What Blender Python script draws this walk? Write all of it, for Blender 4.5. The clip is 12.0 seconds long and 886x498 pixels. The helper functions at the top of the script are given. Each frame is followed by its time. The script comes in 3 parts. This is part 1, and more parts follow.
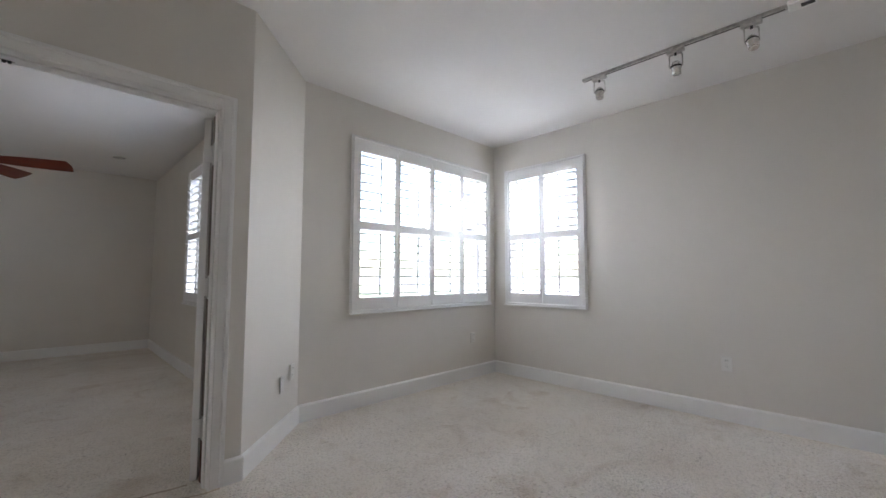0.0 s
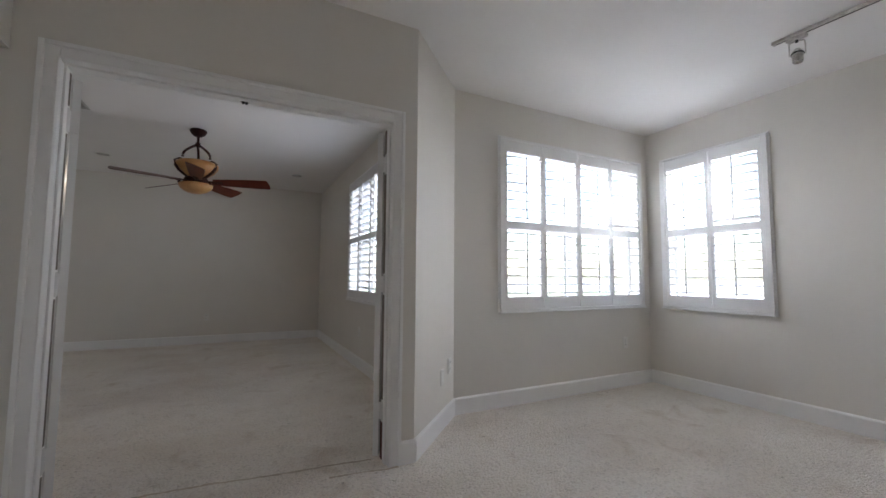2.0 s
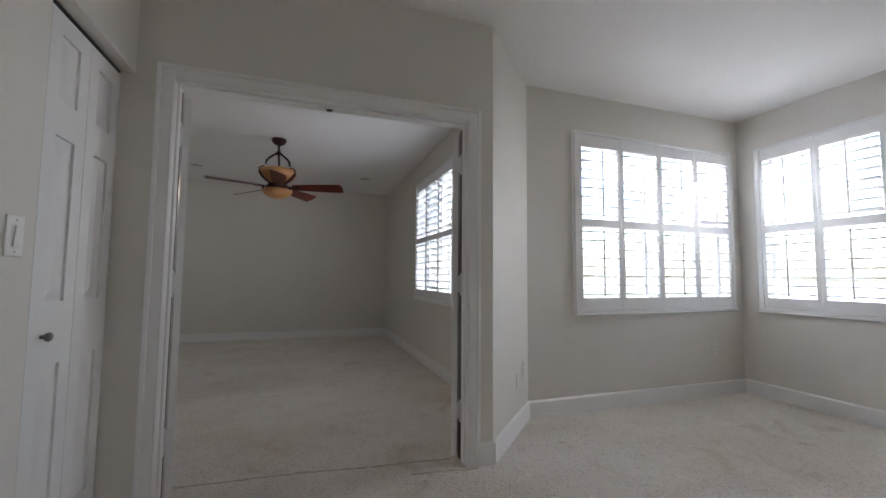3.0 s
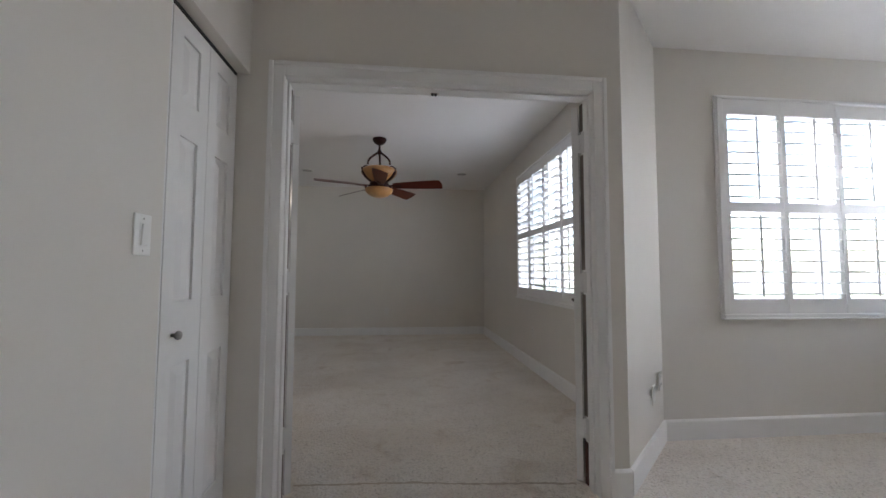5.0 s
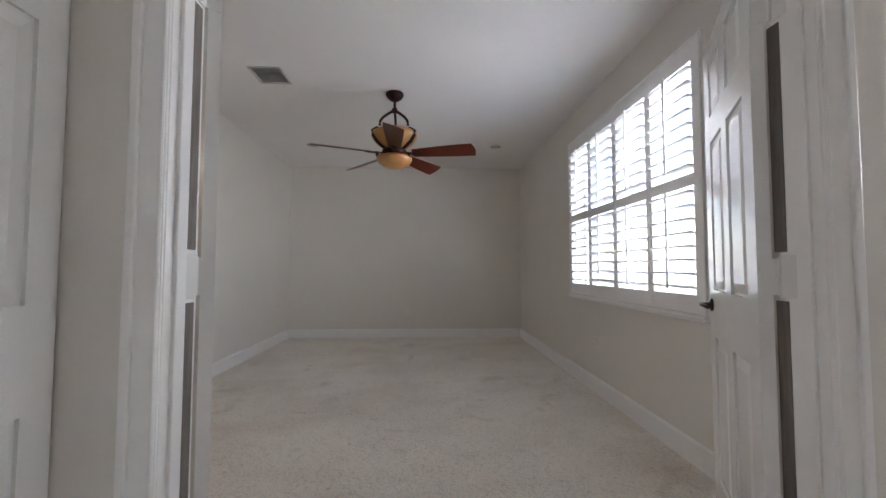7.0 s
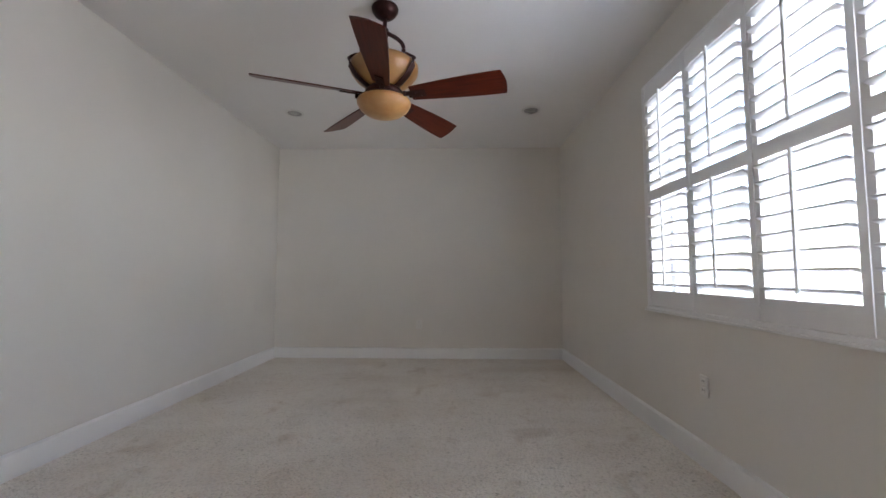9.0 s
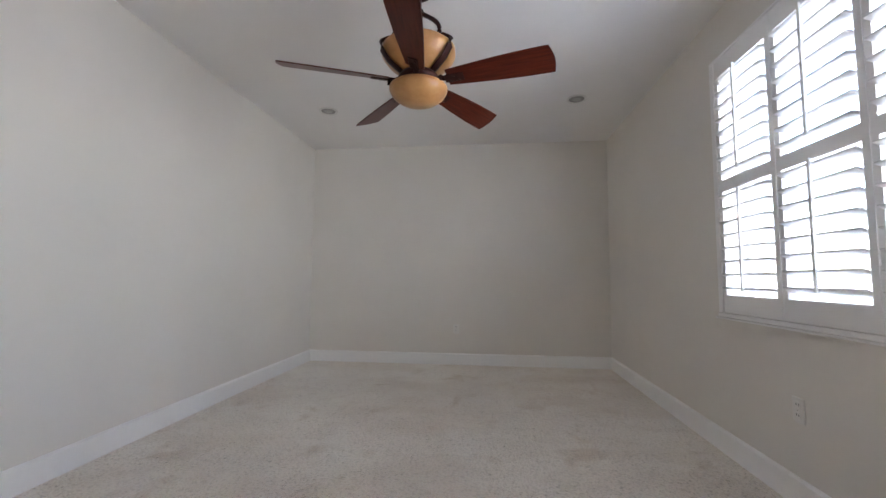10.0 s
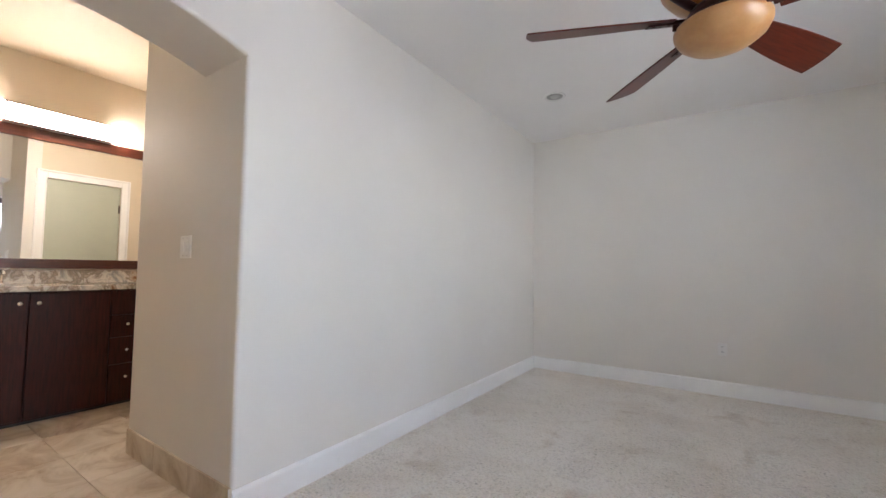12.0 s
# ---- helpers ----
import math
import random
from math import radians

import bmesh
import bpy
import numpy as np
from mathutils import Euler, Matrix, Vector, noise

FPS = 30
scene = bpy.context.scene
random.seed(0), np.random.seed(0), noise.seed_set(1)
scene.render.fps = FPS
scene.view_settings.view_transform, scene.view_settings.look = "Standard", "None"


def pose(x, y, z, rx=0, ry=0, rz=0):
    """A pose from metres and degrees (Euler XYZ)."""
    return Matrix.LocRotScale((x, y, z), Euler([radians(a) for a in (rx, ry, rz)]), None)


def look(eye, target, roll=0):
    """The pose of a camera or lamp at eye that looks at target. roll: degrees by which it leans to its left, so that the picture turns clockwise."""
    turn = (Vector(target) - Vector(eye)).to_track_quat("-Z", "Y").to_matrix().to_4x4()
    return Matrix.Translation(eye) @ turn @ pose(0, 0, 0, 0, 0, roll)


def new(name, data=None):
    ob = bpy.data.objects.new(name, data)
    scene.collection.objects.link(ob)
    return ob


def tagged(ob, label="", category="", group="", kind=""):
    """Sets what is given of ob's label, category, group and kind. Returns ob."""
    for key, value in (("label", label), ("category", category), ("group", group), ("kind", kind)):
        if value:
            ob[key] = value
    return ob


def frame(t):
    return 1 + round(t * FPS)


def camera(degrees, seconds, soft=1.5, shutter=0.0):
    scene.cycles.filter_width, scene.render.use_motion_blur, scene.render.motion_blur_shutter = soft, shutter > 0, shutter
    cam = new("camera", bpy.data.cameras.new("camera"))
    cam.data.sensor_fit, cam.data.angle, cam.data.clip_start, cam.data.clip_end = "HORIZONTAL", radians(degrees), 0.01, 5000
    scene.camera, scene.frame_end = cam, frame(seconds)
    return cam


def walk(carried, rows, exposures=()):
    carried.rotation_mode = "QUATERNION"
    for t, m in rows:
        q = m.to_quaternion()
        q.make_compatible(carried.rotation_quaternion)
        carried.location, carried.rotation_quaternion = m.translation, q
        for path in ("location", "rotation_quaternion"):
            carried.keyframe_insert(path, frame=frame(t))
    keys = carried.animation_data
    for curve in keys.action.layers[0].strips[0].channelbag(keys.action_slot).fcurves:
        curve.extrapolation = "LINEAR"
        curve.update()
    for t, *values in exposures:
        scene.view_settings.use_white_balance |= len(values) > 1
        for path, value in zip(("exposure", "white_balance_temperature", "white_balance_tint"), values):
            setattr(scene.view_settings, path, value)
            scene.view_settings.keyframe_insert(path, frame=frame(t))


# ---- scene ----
# Camera and its walk
cam = camera(95.6, 12.0)
PATH = [
    (0, (0.283, 0.155, 1.145), (1.677, 1.583, 1.283), 0.1),
    (0.5, (0.244, 0.193, 1.136), (1.511, 1.734, 1.277), 0.1),
    (1, (0.21, 0.22, 1.135), (1.362, 1.849, 1.274), 0.2),
    (1.5, (0.158, 0.252, 1.132), (1.191, 1.959, 1.27), 0.3),
    (2, (0.104, 0.284, 1.128), (1.007, 2.063, 1.269), 0.4),
    (2.5, (0.051, 0.312, 1.129), (0.822, 2.152, 1.268), 0.4),
    (3, (-0.002, 0.352, 1.13), (0.64, 2.241, 1.267), 0.5),
    (3.5, (-0.028, 0.38, 1.129), (0.482, 2.31, 1.264), 0.5),
    (5.5, (-0.062, 0.77, 1.128), (0.08, 2.761, 1.245), 0.2),
    (6, (-0.048, 0.971, 1.115), (0.065, 2.965, 1.225), 0.3),
    (6.5, (-0.044, 1.291, 1.103), (0.051, 3.286, 1.207), 0.2),
    (7, (-0.044, 1.688, 1.104), (0.036, 3.684, 1.199), 0.1),
    (9, (0.074, 2.968, 1.055), (0.027, 4.963, 1.186), 0.1),
    (9.5, (0.083, 3.092, 1.039), (-0.036, 5.083, 1.178), 0.3),
    (10, (0.043, 3.192, 1.047), (-0.181, 5.174, 1.192), 0.3),
    (10.5, (0.0, 3.226, 1.059), (-0.374, 5.185, 1.205), 0.5),
    (11, (-0.102, 3.283, 1.105), (-0.662, 5.198, 1.239), 0.4),
    (11.5, (-0.191, 3.355, 1.121), (-1.023, 5.17, 1.243), 0.7),
    (12, (-0.383, 3.493, 1.146), (-1.506, 5.144, 1.252), 0.7),
]
EXPOSURES = [(0, 4.3, 6460, 16), (3.5, 4.1, 6460, 16), (5.5, 4.43, 6460, 16), (7, 4.78, 6470, 17), (9, 4.87, 6400, 17), (10.5, 5.45, 6310, 17), (11, 5.65, 6280, 17), (12, 5.6, 6230, 17)]
walk(cam, [(t, look(eye, target, roll)) for t, eye, target, roll in PATH], EXPOSURES)

# World, sun and exposure: a bright overcast day
world = bpy.data.worlds.new("sky")
scene.world = world
world.use_nodes = True
wn = world.node_tree
wn.nodes.clear()
w_out = wn.nodes.new("ShaderNodeOutputWorld")
w_bg = wn.nodes.new("ShaderNodeBackground")
w_sky = wn.nodes.new("ShaderNodeTexSky")
w_sky.sky_type, w_sky.sun_disc = "NISHITA", False
w_sky.sun_elevation, w_sky.sun_rotation = radians(60), radians(215)
w_sky.air_density, w_sky.dust_density, w_sky.ozone_density = 1.2, 2.5, 1.0
w_bg.inputs["Strength"].default_value = 0.09
wn.links.new(w_sky.outputs[0], w_bg.inputs["Color"])
wn.links.new(w_bg.outputs[0], w_out.inputs["Surface"])
sun = new("sun", bpy.data.lights.new("sun", "SUN"))
sun.data.energy, sun.data.angle, sun.data.color = 0.8, radians(15), (1.0, 0.96, 0.9)


def sky_lamp(name, m, width, height, watts):
    """Area lamp added outside one window, standing in for the daylight it lets in."""
    ob = new(name, bpy.data.lights.new(name, "AREA"))
    ob.data.shape, ob.data.size, ob.data.size_y = "RECTANGLE", width, height
    ob.data.energy, ob.data.color = watts, (0.935, 0.965, 1.0)
    ob.matrix_world = m
    return ob


# two lamps stand in for high sky, the low one for south-easterly ground bounce
sky_lamp("sky_fill_north", look((3.2, 4.3, 2.70), (3.2, 3.3, 1.80)), 2.4, 1.6, 19.0)
sky_lamp("sky_fill_east", look((5.25, 2.58, 2.70), (4.25, 2.58, 1.80)), 1.6, 1.6, 17.0)
sky_lamp("bounce_fill_study", look((2.35, 4.45, 1.20), (1.35, 4.98, 1.55)), 2.1, 1.80, 3.0)
scene.cycles.max_bounces, scene.cycles.diffuse_bounces = 16, 12
sun.matrix_world = look((-20, -28, 49), (0, 0, 0))


# ---- materials ----
def noise_node(nt, scale, detail=3.0, rough=0.55, coord="Object", stretch=None):
    tc = nt.nodes.new("ShaderNodeTexCoord")
    out = tc.outputs[coord]
    if stretch:
        mp = nt.nodes.new("ShaderNodeMapping")
        mp.inputs["Scale"].default_value = stretch
        nt.links.new(out, mp.inputs["Vector"])
        out = mp.outputs[0]
    n = nt.nodes.new("ShaderNodeTexNoise")
    n.inputs["Scale"].default_value, n.inputs["Detail"].default_value, n.inputs["Roughness"].default_value = scale, detail, rough
    nt.links.new(out, n.inputs["Vector"])
    return n


def ramp(nt, fac, stops):
    r = nt.nodes.new("ShaderNodeValToRGB")
    while len(r.color_ramp.elements) < len(stops):
        r.color_ramp.elements.new(0.5)
    for e, (p, c) in zip(r.color_ramp.elements, stops):
        e.position, e.color = p, (*c, 1)
    nt.links.new(fac, r.inputs[0])
    return r.outputs[0]


def mix(nt, a, b, fac, mode="MULTIPLY"):
    m = nt.nodes.new("ShaderNodeMix")
    m.data_type, m.blend_type = "RGBA", mode
    m.inputs[0].default_value = fac
    nt.links.new(a, m.inputs[6])
    nt.links.new(b, m.inputs[7])
    return m.outputs[2]


def base_mat(name):
    m = bpy.data.materials.new(name)
    m.use_nodes = True
    return m, m.node_tree, m.node_tree.nodes["Principled BSDF"]


def bump(nt, bsdf, height, strength, distance):
    b = nt.nodes.new("ShaderNodeBump")
    b.inputs["Strength"].default_value, b.inputs["Distance"].default_value = strength, distance
    nt.links.new(height, b.inputs["Height"])
    nt.links.new(b.outputs[0], bsdf.inputs["Normal"])


def scaled(c, k):
    return tuple(min(1.0, v * k) for v in c)


def paint(name, color, rough=0.6, var=0.04, fine=260.0, relief=0.15, wear=0.0):
    """Painted surface: slow patchiness, fine roller relief."""
    m, nt, b = base_mat(name)
    slow = noise_node(nt, 1.3, 4)
    col = ramp(nt, slow.outputs[0], [(0.3, scaled(color, 1 - var)), (0.7, scaled(color, 1 + var))])
    if wear:
        scuff = noise_node(nt, 9.0, 6, 0.7)
        col = mix(nt, col, ramp(nt, scuff.outputs[0], [(0.30, (1 - wear,) * 3), (0.42, (1, 1, 1))]), 1.0)
    nt.links.new(col, b.inputs["Base Color"])
    rn = noise_node(nt, 6.0, 3)
    rr = nt.nodes.new("ShaderNodeMapRange")
    rr.inputs[3].default_value, rr.inputs[4].default_value = rough - 0.08, rough + 0.08
    nt.links.new(rn.outputs[0], rr.inputs[0])
    nt.links.new(rr.outputs[0], b.inputs["Roughness"])
    grain = noise_node(nt, fine, 2)
    bump(nt, b, grain.outputs[0], relief, 0.001)
    return m


def carpet_mat():
    m, nt, b = base_mat("carpet_loop")
    slow = noise_node(nt, 0.9, 5, 0.6)
    mid = noise_node(nt, 6.0, 6, 0.7)
    fine = noise_node(nt, 75.0, 4, 0.75)
    tuft = noise_node(nt, 26.0, 5, 0.75)
    tc = nt.nodes.new("ShaderNodeTexCoord")
    vor = nt.nodes.new("ShaderNodeTexVoronoi")
    vor.inputs["Scale"].default_value, vor.inputs["Randomness"].default_value = 70.0, 1.0
    nt.links.new(tc.outputs["Object"], vor.inputs["Vector"])
    col = ramp(nt, slow.outputs[0], [(0.3, (0.85, 0.79, 0.71)), (0.7, (0.95, 0.91, 0.85))])
    # broad traffic streaks and old stains
    streak = noise_node(nt, 1.2, 2.5, 0.5, "Object", (0.75, 1.35, 1))
    col = mix(nt, col, ramp(nt, streak.outputs[0], [(0.34, (0.80, 0.735, 0.66)), (0.54, (1, 0.99, 0.975))]), 0.45)
    col = mix(nt, col, ramp(nt, mid.outputs[0], [(0.30, (0.84, 0.81, 0.77)), (0.48, (1, 1, 1))]), 0.55)
    stain = noise_node(nt, 2.6, 3, 0.55)
    stain.inputs["Distortion"].default_value = 0.7
    col = mix(nt, col, ramp(nt, stain.outputs[0], [(0.27, (0.66, 0.57, 0.47)), (0.40, (1, 1, 1))]), 0.55)
    patch = noise_node(nt, 1.6, 5, 0.7)
    fleck = noise_node(nt, 33.0, 3, 0.6)
    worn = mix(nt, col, ramp(nt, fine.outputs[0], [(0.36, (0.48, 0.45, 0.41)), (0.45, (1.0, 1.0, 1.0))]), 0.8)
    worn = mix(nt, worn, ramp(nt, fleck.outputs[0], [(0.28, (0.40, 0.37, 0.33)), (0.40, (1, 1, 1))]), 0.8)
    worn = mix(nt, worn, ramp(nt, tuft.outputs[0], [(0.30, (0.52, 0.49, 0.46)), (0.38, (1, 1, 1))]), 0.8)
    calm = mix(nt, col, ramp(nt, fine.outputs[0], [(0.34, (0.86, 0.84, 0.81)), (0.46, (1.0, 1.0, 1.0))]), 0.8)
    pick = nt.nodes.new("ShaderNodeMix")
    pick.data_type = "RGBA"
    nt.links.new(ramp(nt, patch.outputs[0], [(0.38, (0, 0, 0)), (0.56, (1, 1, 1))]), pick.inputs[0])
    nt.links.new(calm, pick.inputs[6])
    nt.links.new(worn, pick.inputs[7])
    # darker between loops: shade of the pile put into its colour
    col = mix(nt, pick.outputs[2], ramp(nt, vor.outputs["Distance"], [(0.50, (1, 1, 1)), (0.92, (0.55, 0.53, 0.50))]), 0.35)
    nt.links.new(col, b.inputs["Base Color"])
    b.inputs["Roughness"].default_value = 0.95
    b.inputs["Sheen Weight"].default_value, b.inputs["Sheen Roughness"].default_value = 0.4, 0.5
    add = nt.nodes.new("ShaderNodeMath")
    add.operation = "SUBTRACT"
    nt.links.new(fine.outputs[0], add.inputs[0])
    nt.links.new(vor.outputs["Distance"], add.inputs[1])
    bump(nt, b, add.outputs[0], 0.8, 0.013)
    return m


def wood(name, dark, light, rough, stretch=(1, 14, 14), scale=6.0):
    m, nt, b = base_mat(name)
    grain = noise_node(nt, scale, 6, 0.6, "Object", stretch)
    slow = noise_node(nt, 2.0, 2)
    col = ramp(nt, grain.outputs[0], [(0.3, dark), (0.7, light)])
    col = mix(nt, col, ramp(nt, slow.outputs[0], [(0.3, (0.8, 0.8, 0.8)), (0.7, (1, 1, 1))]), 1.0)
    nt.links.new(col, b.inputs["Base Color"])
    b.inputs["Roughness"].default_value = rough
    bump(nt, b, grain.outputs[0], 0.15, 0.001)
    return m


def metal(name, color, rough, metallic=1.0):
    m, nt, b = base_mat(name)
    n = noise_node(nt, 40.0, 4)
    nt.links.new(ramp(nt, n.outputs[0], [(0.3, scaled(color, 0.75)), (0.7, scaled(color, 1.2))]), b.inputs["Base Color"])
    b.inputs["Metallic"].default_value, b.inputs["Roughness"].default_value = metallic, rough
    bump(nt, b, n.outputs[0], 0.08, 0.001)
    return m


def plain(name, color, rough=0.5, metallic=0.0, emit=0.0):
    m, nt, b = base_mat(name)
    b.inputs["Base Color"].default_value = (*color, 1)
    b.inputs["Roughness"].default_value, b.inputs["Metallic"].default_value = rough, metallic
    if emit:
        b.inputs["Emission Color"].default_value = (*color, 1)
        b.inputs["Emission Strength"].default_value = emit
    return m


def alabaster_mat():
    m, nt, b = base_mat("amber_alabaster_glass")
    n = noise_node(nt, 9.0, 5, 0.6)
    nt.links.new(ramp(nt, n.outputs[0], [(0.3, (0.42, 0.20, 0.068)), (0.7, (0.56, 0.32, 0.135))]), b.inputs["Base Color"])
    b.inputs["Roughness"].default_value = 0.32
    b.inputs["Subsurface Weight"].default_value = 0.3
    b.inputs["Subsurface Radius"].default_value = (0.04, 0.025, 0.01)
    return m


def pane_mat():
    m = bpy.data.materials.new("window_glass")
    m.use_nodes = True
    nt = m.node_tree
    nt.nodes.clear()
    out = nt.nodes.new("ShaderNodeOutputMaterial")
    tr, gl, mx = (nt.nodes.new(k) for k in ("ShaderNodeBsdfTransparent", "ShaderNodeBsdfGlossy", "ShaderNodeMixShader"))
    tr.inputs[0].default_value = (0.79, 0.81, 0.81, 1)
    gl.inputs["Roughness"].default_value = 0.02
    mx.inputs[0].default_value = 0.03
    nt.links.new(tr.outputs[0], mx.inputs[1])
    nt.links.new(gl.outputs[0], mx.inputs[2])
    nt.links.new(mx.outputs[0], out.inputs[0])
    return m


def stone(name, stops, scale, rough, random_tint=0.0, detail=8, warp=0.8):
    m, nt, b = base_mat(name)
    n = noise_node(nt, scale, detail, 0.65)
    n.inputs["Distortion"].default_value = warp
    col = ramp(nt, n.outputs[0], stops)
    if random_tint:
        oi = nt.nodes.new("ShaderNodeObjectInfo")
        # each piece is cut from another part of the stone
        apart, shift = nt.nodes.new("ShaderNodeVectorMath"), nt.nodes.new("ShaderNodeVectorMath")
        apart.operation, apart.inputs[1].default_value = "MULTIPLY", (3.1, 2.3, 1.0)
        nt.links.new(oi.outputs["Location"], apart.inputs[0])
        nt.links.new(n.inputs["Vector"].links[0].from_socket, shift.inputs[0])
        nt.links.new(apart.outputs[0], shift.inputs[1])
        nt.links.new(shift.outputs[0], n.inputs["Vector"])
        col = mix(nt, col, ramp(nt, oi.outputs["Random"], [(0, (1 - random_tint,) * 3), (1, (1, 1, 1))]), 1.0)
    nt.links.new(col, b.inputs["Base Color"])
    b.inputs["Roughness"].default_value = rough
    bump(nt, b, n.outputs[0], 0.05, 0.001)
    return m


WALL = paint("wall_paint_greige", (0.72, 0.695, 0.65), 0.62, 0.025, 300, 0.12)
BATH_WALL = paint("wall_paint_cream", (0.68, 0.59, 0.46), 0.6, 0.03, 300, 0.12)
CEIL = paint("ceiling_paint_white", (0.80, 0.79, 0.78), 0.8, 0.02, 180, 0.25)
TRIM = paint("trim_paint_white", (0.84, 0.84, 0.835), 0.36, 0.02, 120, 0.04, 0.04)
DOORP = paint("door_paint_white", (0.78, 0.78, 0.775), 0.2, 0.02, 90, 0.05, 0.03)
CLOSETP = paint("closet_door_paint_white", (0.77, 0.77, 0.765), 0.42, 0.02, 90, 0.05, 0.03)
SHUT = paint("shutter_paint_white", (0.82, 0.82, 0.82), 0.34, 0.015, 90, 0.03)
PLATE = plain("white_plastic", (0.87, 0.87, 0.85), 0.35)
PLATE_OLD = paint("aged_white_plastic", (0.75, 0.74, 0.71), 0.4, 0.02)
SLOT = plain("dark_slot", (0.03, 0.03, 0.03), 0.6)
CARPET = carpet_mat()
BLADE = wood("mahogany_blade", (0.055, 0.008, 0.004), (0.135, 0.022, 0.009), 0.3)
BLADE.node_tree.nodes["Principled BSDF"].inputs["Specular IOR Level"].default_value = 0.22
VAN = wood("espresso_vanity_wood", (0.016, 0.003, 0.002), (0.058, 0.009, 0.005), 0.4, (9, 9, 1))
VAN.node_tree.nodes["Principled BSDF"].inputs["Specular IOR Level"].default_value = 0.25
FRAMEW = wood("cherry_mirror_frame_wood", (0.06, 0.014, 0.008), (0.12, 0.03, 0.015), 0.3, (14, 1, 14))
BRONZE = metal("oil_rubbed_bronze", (0.045, 0.014, 0.012), 0.42, 0.6)
CHROME = metal("brushed_nickel", (0.72, 0.71, 0.69), 0.25)
KNOBM = metal("aged_nickel_knob", (0.30, 0.29, 0.28), 0.5)
TRACKM = metal("satin_track_aluminium", (0.55, 0.53, 0.51), 0.45, 0.6)
AMBER = alabaster_mat()
PANE = pane_mat()
ALU = paint("window_frame_white_aluminium", (0.62, 0.63, 0.64), 0.4, 0.02)
GRANITE = stone("granite_counter", [(0.28, (0.03, 0.022, 0.018)), (0.36, (0.24, 0.12, 0.06)), (0.43, (0.50, 0.44, 0.37)), (0.50, (0.26, 0.22, 0.19)), (0.56, (0.66, 0.63, 0.58)), (0.64, (0.30, 0.31, 0.32)), (0.74, (0.42, 0.27, 0.15))], 5.0, 0.15, 0.0, 9, 1.2)
TILE = stone("travertine_tile", [(0.32, (0.33, 0.235, 0.15)), (0.43, (0.48, 0.375, 0.265)), (0.54, (0.61, 0.52, 0.41)), (0.70, (0.70, 0.62, 0.51))], 2.6, 0.34, 0.07, 9, 1.4)
GROUT = plain("grout", (0.56, 0.48, 0.38), 0.9)
VENTM = paint("vent_grey_enamel", (0.50, 0.49, 0.47), 0.5, 0.05)
DUCT = plain("duct_dark", (0.36, 0.35, 0.34), 0.8)
CANW = plain("can_trim_white", (0.70, 0.69, 0.67), 0.45)
CANR = metal("can_reflector", (0.35, 0.34, 0.33), 0.5, 0.5)
LENS = plain("frosted_lens", (0.42, 0.41, 0.40), 0.4)
SEAM = paint("carpet_seam_backing", (0.58, 0.50, 0.41), 0.95, 0.2, 60)
# hinge gap strips: red-brown at one foot, elsewhere shade put into the colour
REDSTRIP = wood("red_brown_gap_strip", (0.05, 0.018, 0.012), (0.13, 0.04, 0.025), 0.7, (14, 14, 1))
GAPSHADE = wood("hinge_gap_shade", (0.14, 0.12, 0.105), (0.22, 0.195, 0.175), 0.75, (14, 14, 1))
MIRROR = plain("mirror_silver", (0.93, 0.94, 0.93), 0.01, 1.0)
FROST = paint("sage_frosted_glass", (0.42, 0.44, 0.36), 0.35, 0.05)
LAMP = plain("lamp_glass_lit", (1.0, 0.89, 0.73), 0.4, 0.0, 1.8)
GRASS = stone("lawn", [(0.3, (0.11, 0.13, 0.07)), (0.7, (0.19, 0.21, 0.12))], 0.7, 0.95)
PAVE = stone("pale_concrete", [(0.3, (0.34, 0.325, 0.305)), (0.7, (0.44, 0.425, 0.405))], 2.0, 0.85)


# ---- mesh helpers ----
def box_into(bm, x0, x1, y0, y1, z0, z1):
    v = [bm.verts.new((x, y, z)) for x in (x0, x1) for y in (y0, y1) for z in (z0, z1)]
    for f in ((0, 1, 3, 2), (4, 6, 7, 5), (0, 4, 5, 1), (2, 3, 7, 6), (0, 2, 6, 4), (1, 5, 7, 3)):
        bm.faces.new([v[i] for i in f])
    return bm


def bx(x0, x1, y0, y1, z0, z1, bevel=0.0, seg=2):
    bm = box_into(bmesh.new(), x0, x1, y0, y1, z0, z1)
    if bevel:
        bmesh.ops.bevel(bm, geom=list(bm.edges), offset=bevel, segments=seg, affect="EDGES", profile=0.5)
    return bm


def boxes(rows):
    bm = bmesh.new()
    for r in rows:
        box_into(bm, *r)
    return bm


def lattice(us, zs, solid, c0, c1, axis="x"):
    """One connected slab between c0 and c1, made of the cells of a grid for which solid(i, j) holds."""
    bm, seen = bmesh.new(), {}
    def v(i, j, s):
        if (i, j, s) not in seen:
            c = (c0, c1)[s]
            seen[i, j, s] = bm.verts.new((us[i], c, zs[j]) if axis == "x" else (c, us[i], zs[j]))
        return seen[i, j, s]
    def full(i, j):
        return 0 <= i < len(us) - 1 and 0 <= j < len(zs) - 1 and solid(i, j)
    for i in range(len(us) - 1):
        for j in range(len(zs) - 1):
            if not full(i, j):
                continue
            for s in (0, 1):
                bm.faces.new((v(i, j, s), v(i + 1, j, s), v(i + 1, j + 1, s), v(i, j + 1, s)))
            for di, dj, a, b in ((-1, 0, (0, 0), (0, 1)), (1, 0, (1, 0), (1, 1)), (0, -1, (0, 0), (1, 0)), (0, 1, (0, 1), (1, 1))):
                if not full(i + di, j + dj):
                    p, q = (i + a[0], j + a[1]), (i + b[0], j + b[1])
